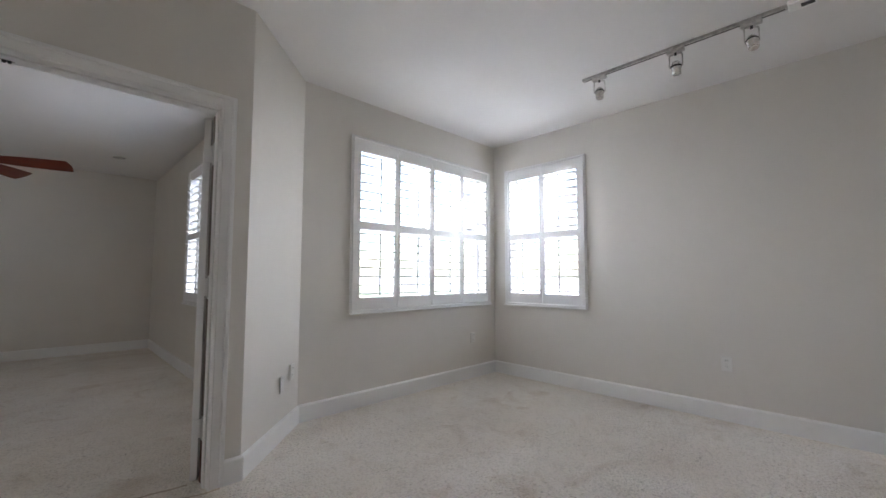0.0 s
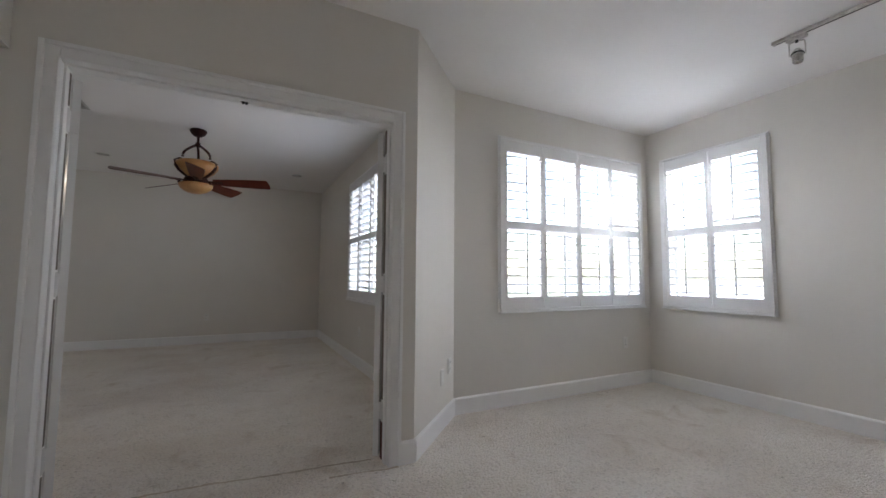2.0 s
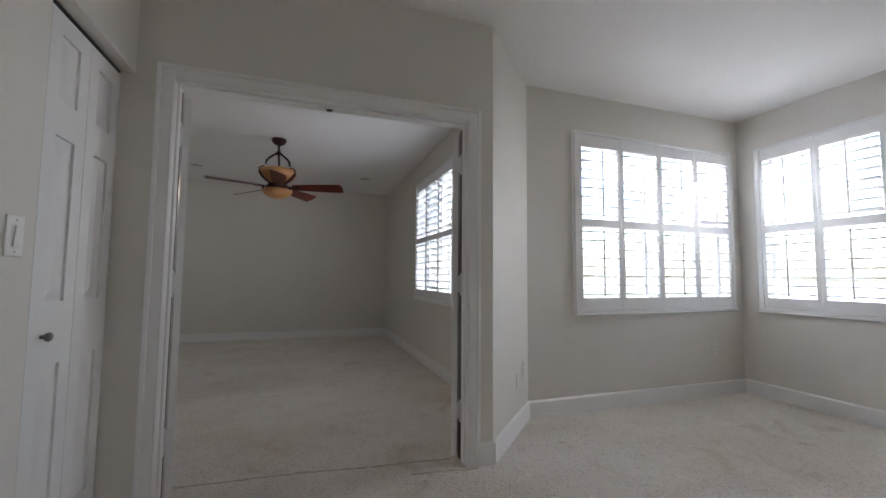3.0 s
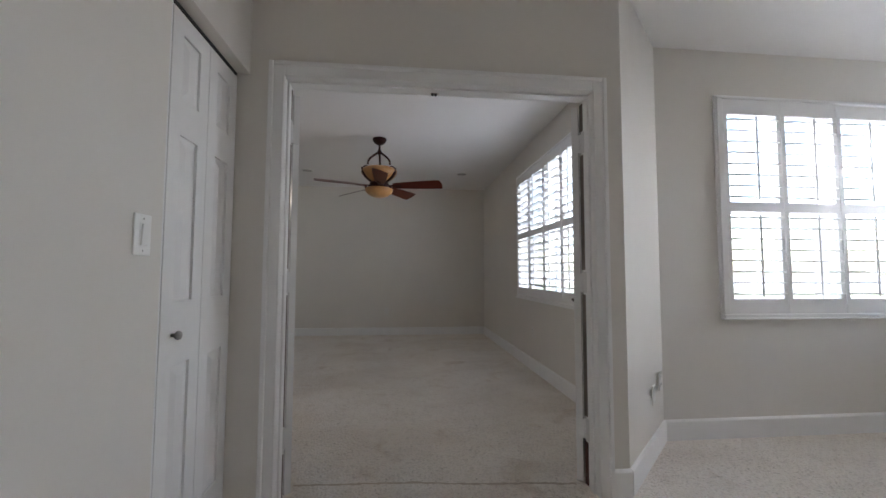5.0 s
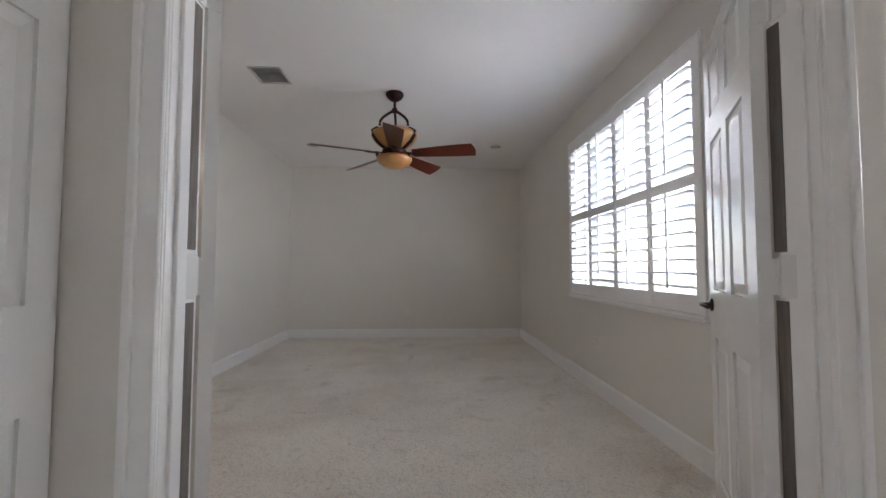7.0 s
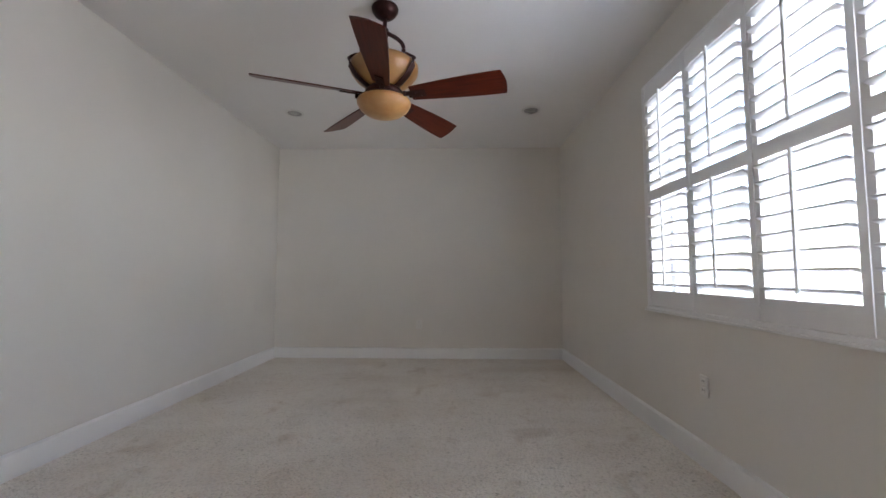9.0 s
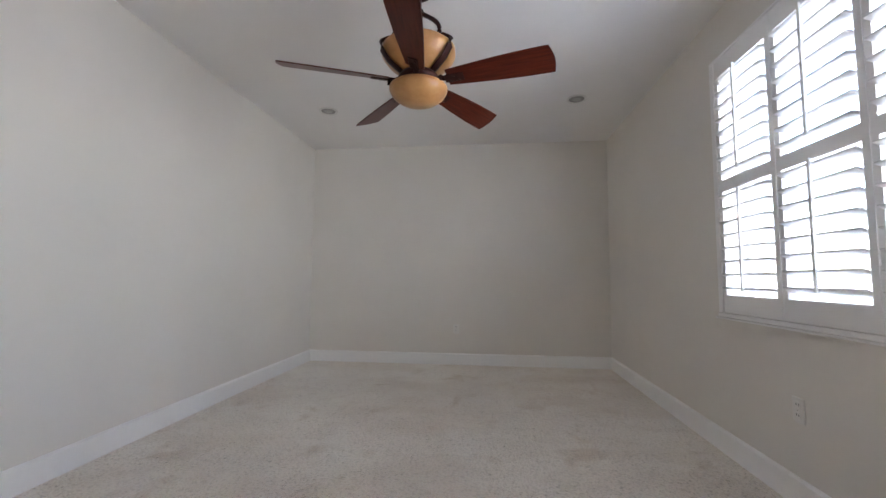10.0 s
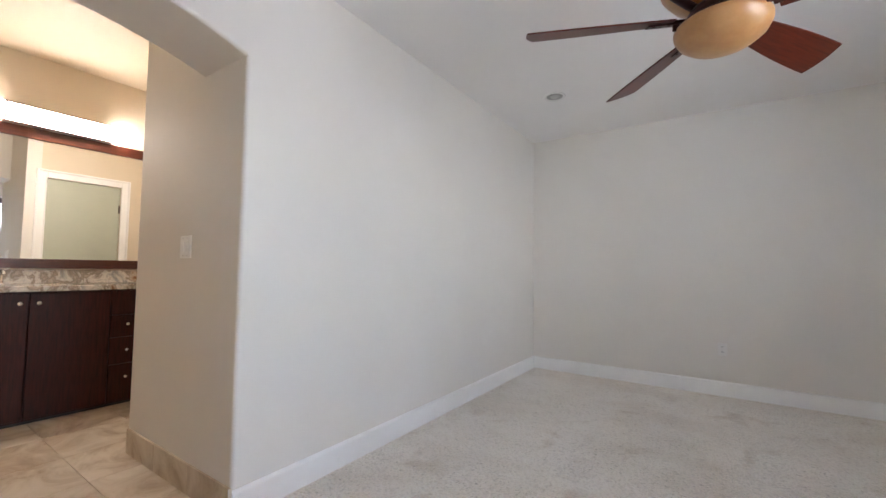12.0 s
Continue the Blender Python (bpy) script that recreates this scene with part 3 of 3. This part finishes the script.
    for (l0, lo), (hi, h1) in zip(rails, rails[1:]):
        for cx in cols:
            part("panel", boxes([(cx, cx + wid, -t + rec, t - rec, lo, hi)]), mat, parent).matrix_basis = at
            part("moulding", move(panel_field(wid - 0.016, hi - lo - 0.016, 0.009), pose(cx + 0.008, -t + rec - 0.0005, lo + 0.008)), mat, parent).matrix_basis = at
            part("moulding", move(panel_field(wid - 0.016, hi - lo - 0.016, 0.009), pose(cx + wid - 0.008, t - rec + 0.0005, lo + 0.008, 0, 0, 180)), mat, parent).matrix_basis = at


def lever(parent, x, z, side, off):
    """A dark lever handle with a round rose; side -1 or 1 of the leaf."""
    rose = lathe([(0.0, 0.0), (0.028, 0.0), (0.030, 0.004), (0.024, 0.010), (0.010, 0.013), (0.010, 0.045), (0.0, 0.045)], 20)
    r = part("door_handle", move(rose, pose(x, off + side * 0.0175, z, 90 if side < 0 else -90)), BRONZE, parent, "dark bronze lever handle")
    y = off + side * (0.0175 + 0.042)
    pts = [(x, y, z), (x - 0.03, y + side * 0.004, z + 0.004), (x - 0.07, y + side * 0.002, z + 0.002), (x - 0.105, y - side * 0.008, z - 0.004)]
    part("lever", tube(pts, 0.009, 8, 0.8), BRONZE, r)


def room_door(name, hinge, way, mirror, label):
    """An open leaf hung at hinge; way: degrees of the leaf from +x."""
    d = thing(name, pose(*hinge, 0.012, 0, 0, way), label, "door", "", "structure")
    off = 0.0300 * mirror
    leaf_parts(d, 0.745, 2.065, 2, 0.035, pose(0.004, off, 0))
    for s in (-1, 1):
        lever(d, 0.685, 0.935, s, off)
    for z in (0.23, 1.02, 1.80):
        b = part("hinge", boxes([(-0.0015, 0.003, min(0, 0.042 * mirror), max(0, 0.042 * mirror), z, z + 0.1)]), DOORP, d, "white painted butt hinge")
        part("hinge_pin", move(lathe([(0, -0.004), (0.004, -0.002), (0.007, 0), (0.007, 0.1), (0.004, 0.102), (0, 0.104)], 12), pose(0, 0, z)), DOORP, b)
    return d


room_door("door_1", (0.933, 2.768), 63.0, 1, "white six-panel double door leaf standing open")
room_door("door_2", (-0.650, 2.768), 133.0, -1, "white six-panel double door leaf standing open")


def seam(points, width, height):
    """A ragged low ridge of backing and dirt where two carpets meet."""
    bm, rows = bmesh.new(), []
    pts = [Vector((*p, 0)) for p in points]
    for p, q in zip(pts, pts[1:]):
        n = max(2, int((q - p).length / 0.02))
        for i in range(n):
            c = p.lerp(q, i / n)
            w = width * random.uniform(0.25, 1.0)
            c.y += random.uniform(-0.004, 0.004)
            rows.append([bm.verts.new((c.x, c.y - w, 0)), bm.verts.new((c.x, c.y, height * random.uniform(0.4, 1))), bm.verts.new((c.x, c.y + w, 0))])
    for a, b in zip(rows, rows[1:]):
        for i in (0, 1):
            bm.faces.new((a[i], b[i], b[i + 1], a[i + 1]))
    return bm


structure("carpet_seam", seam([(-0.63, 2.90), (-0.30, 2.882), (0.0, 2.872), (0.31, 2.825), (0.68, 2.803), (0.90, 2.775)], 0.013, 0.005), SEAM, "ragged dirty seam line across the carpet in the doorway", "seam")
structure("carpet_edge", seam([(0.60, 2.655), (0.78, 2.640), (0.93, 2.612), (1.02, 2.618)], 0.012, 0.004), SEAM, "dirty carpet edge beside the door jamb", "seam")

# ---- closet bifold doors ----
for k, y in enumerate((2.087, 2.362)):
    lf = thing("bifold_door", pose(-0.893, y, 0.015, 0, 0, 90), "white three-panel bifold closet door leaf, closed", "closet door", "bifold closet doors")
    leaf_parts(lf, 0.271, 2.072, 1, 0.03, None, CLOSETP, 0.072, ((0, 0.19), (0.78, 1.01), (1.62, 1.755)))
    if k == 0:
        kn = lathe([(0, 0.0), (0.007, 0.0), (0.007, 0.012), (0.014, 0.016), (0.0165, 0.024), (0.013, 0.031), (0, 0.033)], 18)
        part("knob", move(kn, pose(0.072, -0.015, 0.890, 90)), KNOBM, lf, "round brushed metal knob")
structure("closet_jamb", bx(-0.908, -0.878, 1.97, 2.084, 0, 2.095, 0.003, 1), CLOSETP, "white painted closet jamb beside the bifold doors", "door jamb")
tr = thing("bifold_track", pose(-0.893, 1.975, 2.0975), "dark metal track above the closet doors", "door track")
part("rail", bx(-0.014, 0.014, 0.0, 0.66, 0.0, 0.0105), SLOT, tr)


# ---- plates ----
def outlet(m, label="white duplex outlet plate on the wall"):
    """A plate whose face looks to -y."""
    o = thing("wall_outlet", m, label, "outlet")
    part("plate", bx(-0.037, 0.037, -0.007, 0, -0.058, 0.058, 0.004, 2), PLATE_OLD, o)
    for z in (-0.024, 0.024):
        s = part("socket", bx(-0.017, 0.017, -0.0095, -0.007, z - 0.016, z + 0.016, 0.002, 1), PLATE_OLD, o)
        for x in (-0.007, 0.007):
            part("slot", bx(x - 0.0015, x + 0.0015, -0.0102, -0.0094, z - 0.002, z + 0.008), SLOT, s)
    part("screw", move(lathe([(0, 0), (0.0032, 0), (0.0025, 0.0015), (0, 0.0017)], 10), pose(0, -0.007, 0, 90)), CHROME, o)
    return o


def switch(m, label="white rocker light switch on the wall", gangs=1):
    s = thing("light_switch", m, label, "switch")
    half = 0.0385 + 0.023 * (gangs - 1)
    part("plate", bx(-half, half, -0.007, 0, -0.061, 0.061, 0.004, 2), PLATE, s)
    for g in range(gangs):
        x = 0.046 * (g - (gangs - 1) / 2)
        part("rocker_frame", bx(x - 0.018, x + 0.018, -0.0085, -0.007, -0.035, 0.035, 0.001, 1), PLATE, s)
        part("rocker", move(bx(-0.0145, 0.0145, -0.0055, 0, -0.031, 0.031, 0.001, 1), pose(x, -0.0085, 0, 4)), PLATE, s)
        for z in (-0.047, 0.047):
            part("screw", move(lathe([(0, 0), (0.003, 0), (0.0024, 0.0014), (0, 0.0016)], 10), pose(x, -0.007, z, 90)), VENTM, s)
    return s


def blank_plate(m):
    s = thing("wall_plate", m, "white blank cover plate low on the wall", "wall plate")
    part("plate", bx(-0.035, 0.035, -0.006, 0, -0.057, 0.057, 0.004, 2), PLATE_OLD, s)
    for z in (-0.042, 0.042):
        part("screw", move(lathe([(0, 0), (0.003, 0), (0.0024, 0.0014), (0, 0.0016)], 10), pose(0, -0.006, z, 90)), CHROME, s)


DIAG = 44.5
outlet(pose(-0.35, ST_N, 0.43))
outlet(pose(ST_E, 5.276, 0.445, 0, 0, -90))
outlet(pose(LR_E, 0.911, 0.45, 0, 0, -90))
outlet(pose(3.80, LR_N, 0.45))
outlet(pose(1.612, 3.135, 0.435, 0, 0, DIAG))
blank_plate(pose(1.487, 3.012, 0.385, 0, 0, DIAG))
switch(pose(LR_W, 1.869, 1.238, 0, 0, 90))
switch(pose(-2.758, 4.51, 1.255), "white double rocker light switch on the cream wall", 2)


# ---- ceiling fan ----
def fan_blade(parent, ang):
    arm = part("blade_bracket", bmesh.new(), BRONZE, parent, "dark bronze blade bracket")
    bm = bmesh.new()
    bm.from_mesh(arm.data)
    for src in (bx(0.06, 0.19, -0.016, 0.016, -0.006, 0.006, 0.004, 1), bx(0.16, 0.27, -0.028, 0.028, -0.012, -0.006, 0.003, 1)):
        me = bpy.data.meshes.new("tmp")
        src.to_mesh(me)
        src.free()
        bm.from_mesh(me)
        bpy.data.meshes.remove(me)
    bm.to_mesh(arm.data)
    bm.free()
    arm.matrix_basis = pose(0, 0, -0.020, 0, 0, ang) @ pose(0, 0, 0, -20)
    n = 10
    b = bmesh.new()
    x0, x1 = 0.175, 0.745
    left, right = [], []
    for k in range(n + 1):
        t = k / n
        x = x0 + (x1 - x0) * t
        hw = 0.052 + 0.033 * math.sin(t * math.pi / 2)
        left.append((x, hw))
        right.append((x - 0.020 * t, -hw))
    # the tip bows outwards between its two corners
    tip = []
    for k in range(1, 8):
        u = k / 8
        bow = 0.016 * math.sin(u * math.pi)
        tip.append((right[-1][0] * (1 - u) + left[-1][0] * u + bow, right[-1][1] * (1 - u) + left[-1][1] * u))
    outline = right + tip + left[::-1]
    lo = [b.verts.new((x, y, -0.003)) for x, y in outline]
    hi = [b.verts.new((x, y, 0.003)) for x, y in outline]
    b.faces.new(lo[::-1]), b.faces.new(hi)
    for i in range(len(outline)):
        j = (i + 1) % len(outline)
        b.faces.new((lo[i], lo[j], hi[j], hi[i]))
    bmesh.ops.recalc_face_normals(b, faces=list(b.faces))
    bl = part("blade", b, BLADE, parent, "reddish mahogany fan blade")
    bl.matrix_basis = arm.matrix_basis.copy()
    for sx in (0.19, 0.215, 0.245):
        part("screw", move(lathe([(0, -0.003), (0.005, -0.002), (0.006, 0.0), (0, 0.001)], 10), pose(sx, 0.012 if sx != 0.215 else -0.012, -0.012)), BRONZE, arm)


fan = thing("ceiling_fan", pose(-0.348, 5.37, 2.175), "ceiling fan with mahogany blades and two amber glass bowls", "ceiling fan")
H = ST_H - 2.175
part("canopy", lathe([(0, H), (0.078, H), (0.084, H - 0.010), (0.080, H - 0.028), (0.064, H - 0.052), (0.040, H - 0.070), (0.020, H - 0.078), (0.0, H - 0.078)], 32), BRONZE, fan, "dark bronze ceiling canopy")
part("downrod", lathe([(0.0, H - 0.07), (0.013, H - 0.07), (0.013, H - 0.14), (0.024, H - 0.145), (0.026, H - 0.17), (0.02, H - 0.19), (0.0, H - 0.195)], 20), BRONZE, fan)
for k in range(3):
    a = radians(90 + 120 * k)
    pts = []
    for i in range(13):
        s = i / 12
        r = 0.012 + 0.135 * math.sin(s * math.pi * 0.55) ** 1.1
        z = (H - 0.165) - s * 0.165
        pts.append((r * math.cos(a), r * math.sin(a), z))
    part("arm", tube(pts, 0.0125, 8), BRONZE, fan, "curved dark bronze arm")
    strap = []
    for r, z in ((0.118, 0.190), (0.185, 0.196), (0.222, 0.170), (0.216, 0.125), (0.178, 0.072), (0.125, 0.035), (0.085, 0.012)):
        strap.append((r * math.cos(a), r * math.sin(a), z))
    st = tube(strap, 0.026, 8, 0.3)
    part("strap", st, BRONZE, fan, "dark bronze strap over the glass bowl")
part("upper_bowl", lathe([(0.0, 0.205), (0.07, 0.203), (0.13, 0.198), (0.185, 0.186), (0.210, 0.165), (0.208, 0.128), (0.172, 0.080), (0.120, 0.042), (0.08, 0.02), (0.0, 0.018)], 40), AMBER, fan, "amber alabaster glass bowl")
part("motor", lathe([(0, 0.03), (0.07, 0.03), (0.105, 0.02), (0.115, 0.005), (0.115, -0.012), (0.10, -0.022), (0.125, -0.028), (0.128, -0.036), (0.0, -0.036)], 36), BRONZE, fan, "dark bronze motor ring")
part("lower_bowl", lathe([(0.152, -0.046), (0.165, -0.056), (0.164, -0.072), (0.148, -0.102), (0.112, -0.130), (0.062, -0.149), (0.0, -0.155)], 40), AMBER, fan, "amber alabaster glass bowl")
part("bowl_plate", lathe([(0, -0.0365), (0.10, -0.0365), (0.158, -0.0465), (0.160, -0.050), (0.0, -0.052)], 32), BRONZE, fan)
for k in range(3):
    a = radians(85 + 120 * k)
    part("thumb_screw", move(bx(-0.012, 0.014, -0.006, 0.006, -0.062, -0.032, 0.002, 1), pose(0.163 * math.cos(a), 0.163 * math.sin(a), 0, 0, 0, 85 + 120 * k)), BRONZE, fan)
for k in range(5):
    fan_blade(fan, -14 + 72 * k)


# ---- ceiling cans and vent ----
def can_light(x, y):
    c = thing("recessed_light", pose(x, y, ST_H), "round recessed ceiling light, switched off", "ceiling light", "recessed study lights")
    part("trim_ring", lathe([(0.092, 0.0), (0.094, -0.003), (0.088, -0.008), (0.074, -0.007), (0.070, -0.002)], 36), CANW, c)
    part("reflector", lathe([(0.072, -0.0025), (0.060, -0.0045), (0.045, -0.0035), (0.0, -0.0025)], 36), CANR, c)
    part("lens", lathe([(0.040, -0.0045), (0.034, -0.009), (0.018, -0.012), (0.0, -0.0125)], 28), LENS, c)


can_light(0.87, 6.96)
can_light(-1.56, 6.99)
vent = thing("ceiling_vent", pose(-1.37, 5.06, ST_H), "grey louvred air vent in the ceiling", "vent")
part("backing", bx(-0.115, 0.115, -0.13, 0.13, -0.003, 0.0), DUCT, vent)
for r in ((-0.135, 0.135, -0.15, -0.125), (-0.135, 0.135, 0.125, 0.15), (-0.135, -0.11, -0.125, 0.125), (0.11, 0.135, -0.125, 0.125)):
    part("frame_side", bx(*r, -0.008, 0.0, 0.003, 1), VENTM, vent)
for k in range(9):
    part("slat", move(bx(-0.109, 0.109, -0.011, 0.011, -0.0008, 0.0008), pose(0, -0.108 + 0.027 * k, -0.0065, 25)), VENTM, vent)


# ---- track lights in the sitting room ----
track = thing("track_rail", pose(3.35, 0.36, LR_H), "satin metal lighting track fixed under the ceiling", "light track")
part("rail", bx(-0.017, 0.017, 0.0, 1.27, -0.022, 0.0, 0.003, 1), TRACKM, track)
part("end_cap", bx(-0.018, 0.018, 1.27, 1.285, -0.023, 0.0, 0.003, 1), TRACKM, track)
part("conductor_slot", bx(-0.005, 0.005, 0.01, 1.26, -0.0228, -0.022), SLOT, track)
part("feed_box", bx(-0.05, 0.05, -0.13, -0.002, -0.03, 0.0, 0.008, 2), PLATE, track, "white power feed box")
part("feed_slot", bx(-0.02, 0.02, -0.12, -0.06, -0.0312, -0.03), SLOT, track)
for y, turn, tip in ((1.51, 112, 10), (0.962, 98, -6), (0.535, 120, 20)):
    s = thing("spotlight", pose(3.35, y, LR_H - 0.0232, 0, 0, turn), "small satin spotlight hanging from the ceiling track", "spotlight", "track spotlights")
    part("adapter", move(bx(-0.017, 0.017, -0.055, 0.055, -0.026, 0.0, 0.004, 1), pose(0, 0, 0, 0, 0, -turn)), TRACKM, s)
    part("stem", lathe([(0, -0.026), (0.008, -0.026), (0.008, -0.042), (0, -0.042)], 12), SLOT, s)
    part("yoke", tube([(0.040, 0, -0.128), (0.040, 0, -0.048), (0.036, 0, -0.036), (0, 0, -0.034), (-0.036, 0, -0.036), (-0.040, 0, -0.048), (-0.040, 0, -0.128)], 0.0045, 6), TRACKM, s)
    head = part("head", move(lathe([(0, 0.030), (0.018, 0.028), (0.026, 0.018), (0.028, 0.0), (0.033, -0.006), (0.033, -0.014), (0.029, -0.018), (0.029, -0.060), (0.026, -0.062), (0.024, -0.05), (0.0, -0.05)], 24), pose(0, 0, -0.118, tip)), CHROME, s, "satin metal lamp head")
    part("collar", move(lathe([(0.0335, 0.002), (0.035, 0.0), (0.035, -0.008), (0.0335, -0.010)], 24), pose(0, 0, -0.120, tip)), SLOT, head)

# ---- bathroom ----
def six(bm_rows, mat, parent, name, bev=0.003):
    for r in bm_rows:
        part(name, bx(*r, bev, 1), mat, parent)


van = thing("bathroom_vanity", pose(-4.48, 0, 0), "dark espresso vanity cabinet with doors and drawers", "vanity")
part("body", bx(-0.50, -0.020, 2.65, 5.40, 0.03, 0.955), VAN, van)
part("plinth", bx(-0.50, -0.05, 2.65, 5.40, 0.0, 0.03), SLOT, van)
for a, b, kx in ((3.26, 3.725, 3.68), (3.73, 4.225, 4.178), (4.23, 4.70, 4.277)):
    dr = part("door", bx(-0.020, 0.0, a, b, 0.045, 0.945, 0.003, 1), VAN, van)
    part("handle", move(lathe([(0, 0), (0.006, 0), (0.006, 0.01), (0.015, 0.014), (0.015, 0.022), (0, 0.024)], 16), pose(0.0, kx, 0.872, 0, 90)), CHROME, dr, "square nickel knob")
for lo, hi, kz in ((0.75, 0.945, 0.85), (0.565, 0.745, 0.667), (0.345, 0.56, 0.456), (0.045, 0.34, 0.234)):
    dr = part("drawer", bx(-0.020, 0.0, 4.705, 5.20, lo, hi, 0.003, 1), VAN, van)
    if kz < 0.8:
        part("handle", move(lathe([(0, 0), (0.006, 0), (0.006, 0.01), (0.013, 0.014), (0.013, 0.02), (0, 0.022)], 16), pose(0.0, 4.82, kz, 0, 90)), CHROME, dr, "small nickel knob")
counter = thing("vanity_counter", pose(-4.48, 0, 0.955), "speckled brown granite countertop with backsplash", "countertop")
part("slab", bx(-0.515, 0.025, 2.645, 5.42, 0.0, 0.042, 0.006, 2), GRANITE, counter)
part("backsplash", bx(-0.519, -0.495, 2.645, 5.42, 0.0425, 0.155, 0.003, 1), GRANITE, counter)
faucet = thing("faucet", pose(-4.86, 4.13, 0.997), "brushed nickel basin faucet on the granite counter", "faucet")
part("base", lathe([(0, 0), (0.028, 0), (0.028, 0.006), (0.016, 0.012), (0.014, 0.09), (0, 0.095)], 20), CHROME, faucet)
part("spout", tube([(0, 0, 0.07), (0.03, 0, 0.105), (0.07, 0, 0.11), (0.11, 0, 0.095), (0.12, 0, 0.075)], 0.010, 8), CHROME, faucet)
part("handle", tube([(0, 0, 0.09), (0, 0.03, 0.12), (0, 0.05, 0.125)], 0.007, 8), CHROME, faucet)
mir = thing("wall_mirror", pose(-5.0, 0, 0), "wide wall mirror in a dark cherry wood frame", "mirror")
part("glass", bx(0.004, 0.010, 2.70, 5.36, 1.20, 2.182), MIRROR, mir)
six([(0.002, 0.028, 2.64, 5.42, 2.18, 2.268), (0.002, 0.028, 2.64, 5.42, 1.122, 1.20), (0.002, 0.028, 5.34, 5.42, 1.20, 2.18), (0.002, 0.028, 2.64, 2.72, 1.20, 2.18)], FRAMEW, mir, "frame_side")
bar = thing("vanity_light", pose(-4.918, 4.445, 2.352), "long glowing glass vanity light bar above the mirror", "wall light")
part("back_plate", bx(-0.079, -0.076, -0.30, 0.30, -0.04, 0.04), CHROME, bar)
# back shell added to keep the tube's light off the wall and ceiling
arc = [(0.077 * math.cos(radians(t)), 0.077 * math.sin(radians(t))) for t in range(39, 290, 12)]
arc += [(0.0745 * math.cos(radians(t)), 0.0745 * math.sin(radians(t))) for t in range(279, 38, -12)]
part("reflector", prism(arc, -0.355, 0.355, "y"), CHROME, bar, "satin metal shell added to hold light off wall and ceiling")
part("diffuser", move(lathe([(0.0, -0.372), (0.06, -0.372), (0.070, -0.362), (0.070, 0.362), (0.06, 0.372), (0.0, 0.372)], 28), pose(0, 0, 0, 90)), LAMP, bar, "lit white glass tube")
for y in (-0.345, 0.345):
    part("end_clip", move(lathe([(0.072, -0.006), (0.0745, -0.006), (0.0745, 0.006), (0.072, 0.006)], 28), pose(0, y, 0, 90)), CHROME, bar)
    part("finial", move(lathe([(0, 0), (0.006, 0), (0.006, 0.03), (0, 0.032)], 10), pose(0.068, y, 0, 0, 90)), CHROME, bar)
casing(pose(-3.41, 0, 0, 0, 0, -90), -5.36, -4.68, 2.13, 0.09)
bdoor = thing("door_3", pose(-3.37, 5.358, 0.01, 0, 0, -90), "pale sage frosted door set in a white frame", "door", "", "structure")
part("leaf", bx(0.0, 0.676, -0.018, 0.018, 0, 2.115, 0.003, 1), FROST, bdoor)
for z in (0.2, 1.0, 1.8):
    part("hinge", bx(-0.002, 0.012, -0.026, -0.018, z, z + 0.1, 0.002, 1), BRONZE, bdoor)

# travertine floor and its skirting
floor_b = structure("floor_bath", boxes([(-5.0, -2.24, 2.4, 6.0, -0.2, -0.006)]), GROUT, "travertine tiled bathroom floor", "tile floor")
size, joint = 0.46, 0.003
tile_me = mesh_of(bx(0, size - joint, 0, size - joint, -0.008, 0.0015, 0.0015, 1), "tile", TILE)
for i in range(6):
    for j in range(8):
        piece("tile", tile_me, floor_b, pose(-5.0 + i * size, 2.42 + j * size, 0))
skirt = structure("skirting_bath", bx(-2.2155, -2.2135, 4.494, 4.51, 0, 0.15), TILE, "travertine tile skirting along the passage wall", "skirting")
sk_me = mesh_of(bx(0, 0.396, -0.012, 0, 0, 0.15, 0.002, 1), "skirting_tile", TILE)
for k in range(3):
    piece("skirting_tile", sk_me, skirt, pose(-3.41 + 0.398 * k, 4.51, 0))
sk2 = mesh_of(bx(-0.012, 0.0, 0, 0.105, 0, 0.15, 0.002, 1), "skirting_tile", TILE)
piece("skirting_tile", sk2, skirt, pose(-3.41, 4.51, 0))

# ---- outdoors ----
structure("ground", bx(-400, 400, -400, 400, -0.6, -0.25), PAVE, "pale dry sunlit ground reaching to the horizon", "ground")
structure("lawn", bx(9, 34, 22, 60, -0.25, -0.235), GRASS, "strip of mown lawn beyond the pavement", "lawn")


# near lawn is out of view, added to cut light bounced into the east window
structure("lawn", bx(4.6, 16, -8, 3.7, -0.25, -0.22), GRASS, "unseen lawn patch added to dim the bounce at the east window", "lawn")
# near slab is out of view, added so its pale top throws daylight upwards
structure("pavement", bx(1.9, 16, 3.7, 16, -0.25, -0.22), PAVE, "unseen pale concrete slab added to bounce daylight into the windows", "pavement")
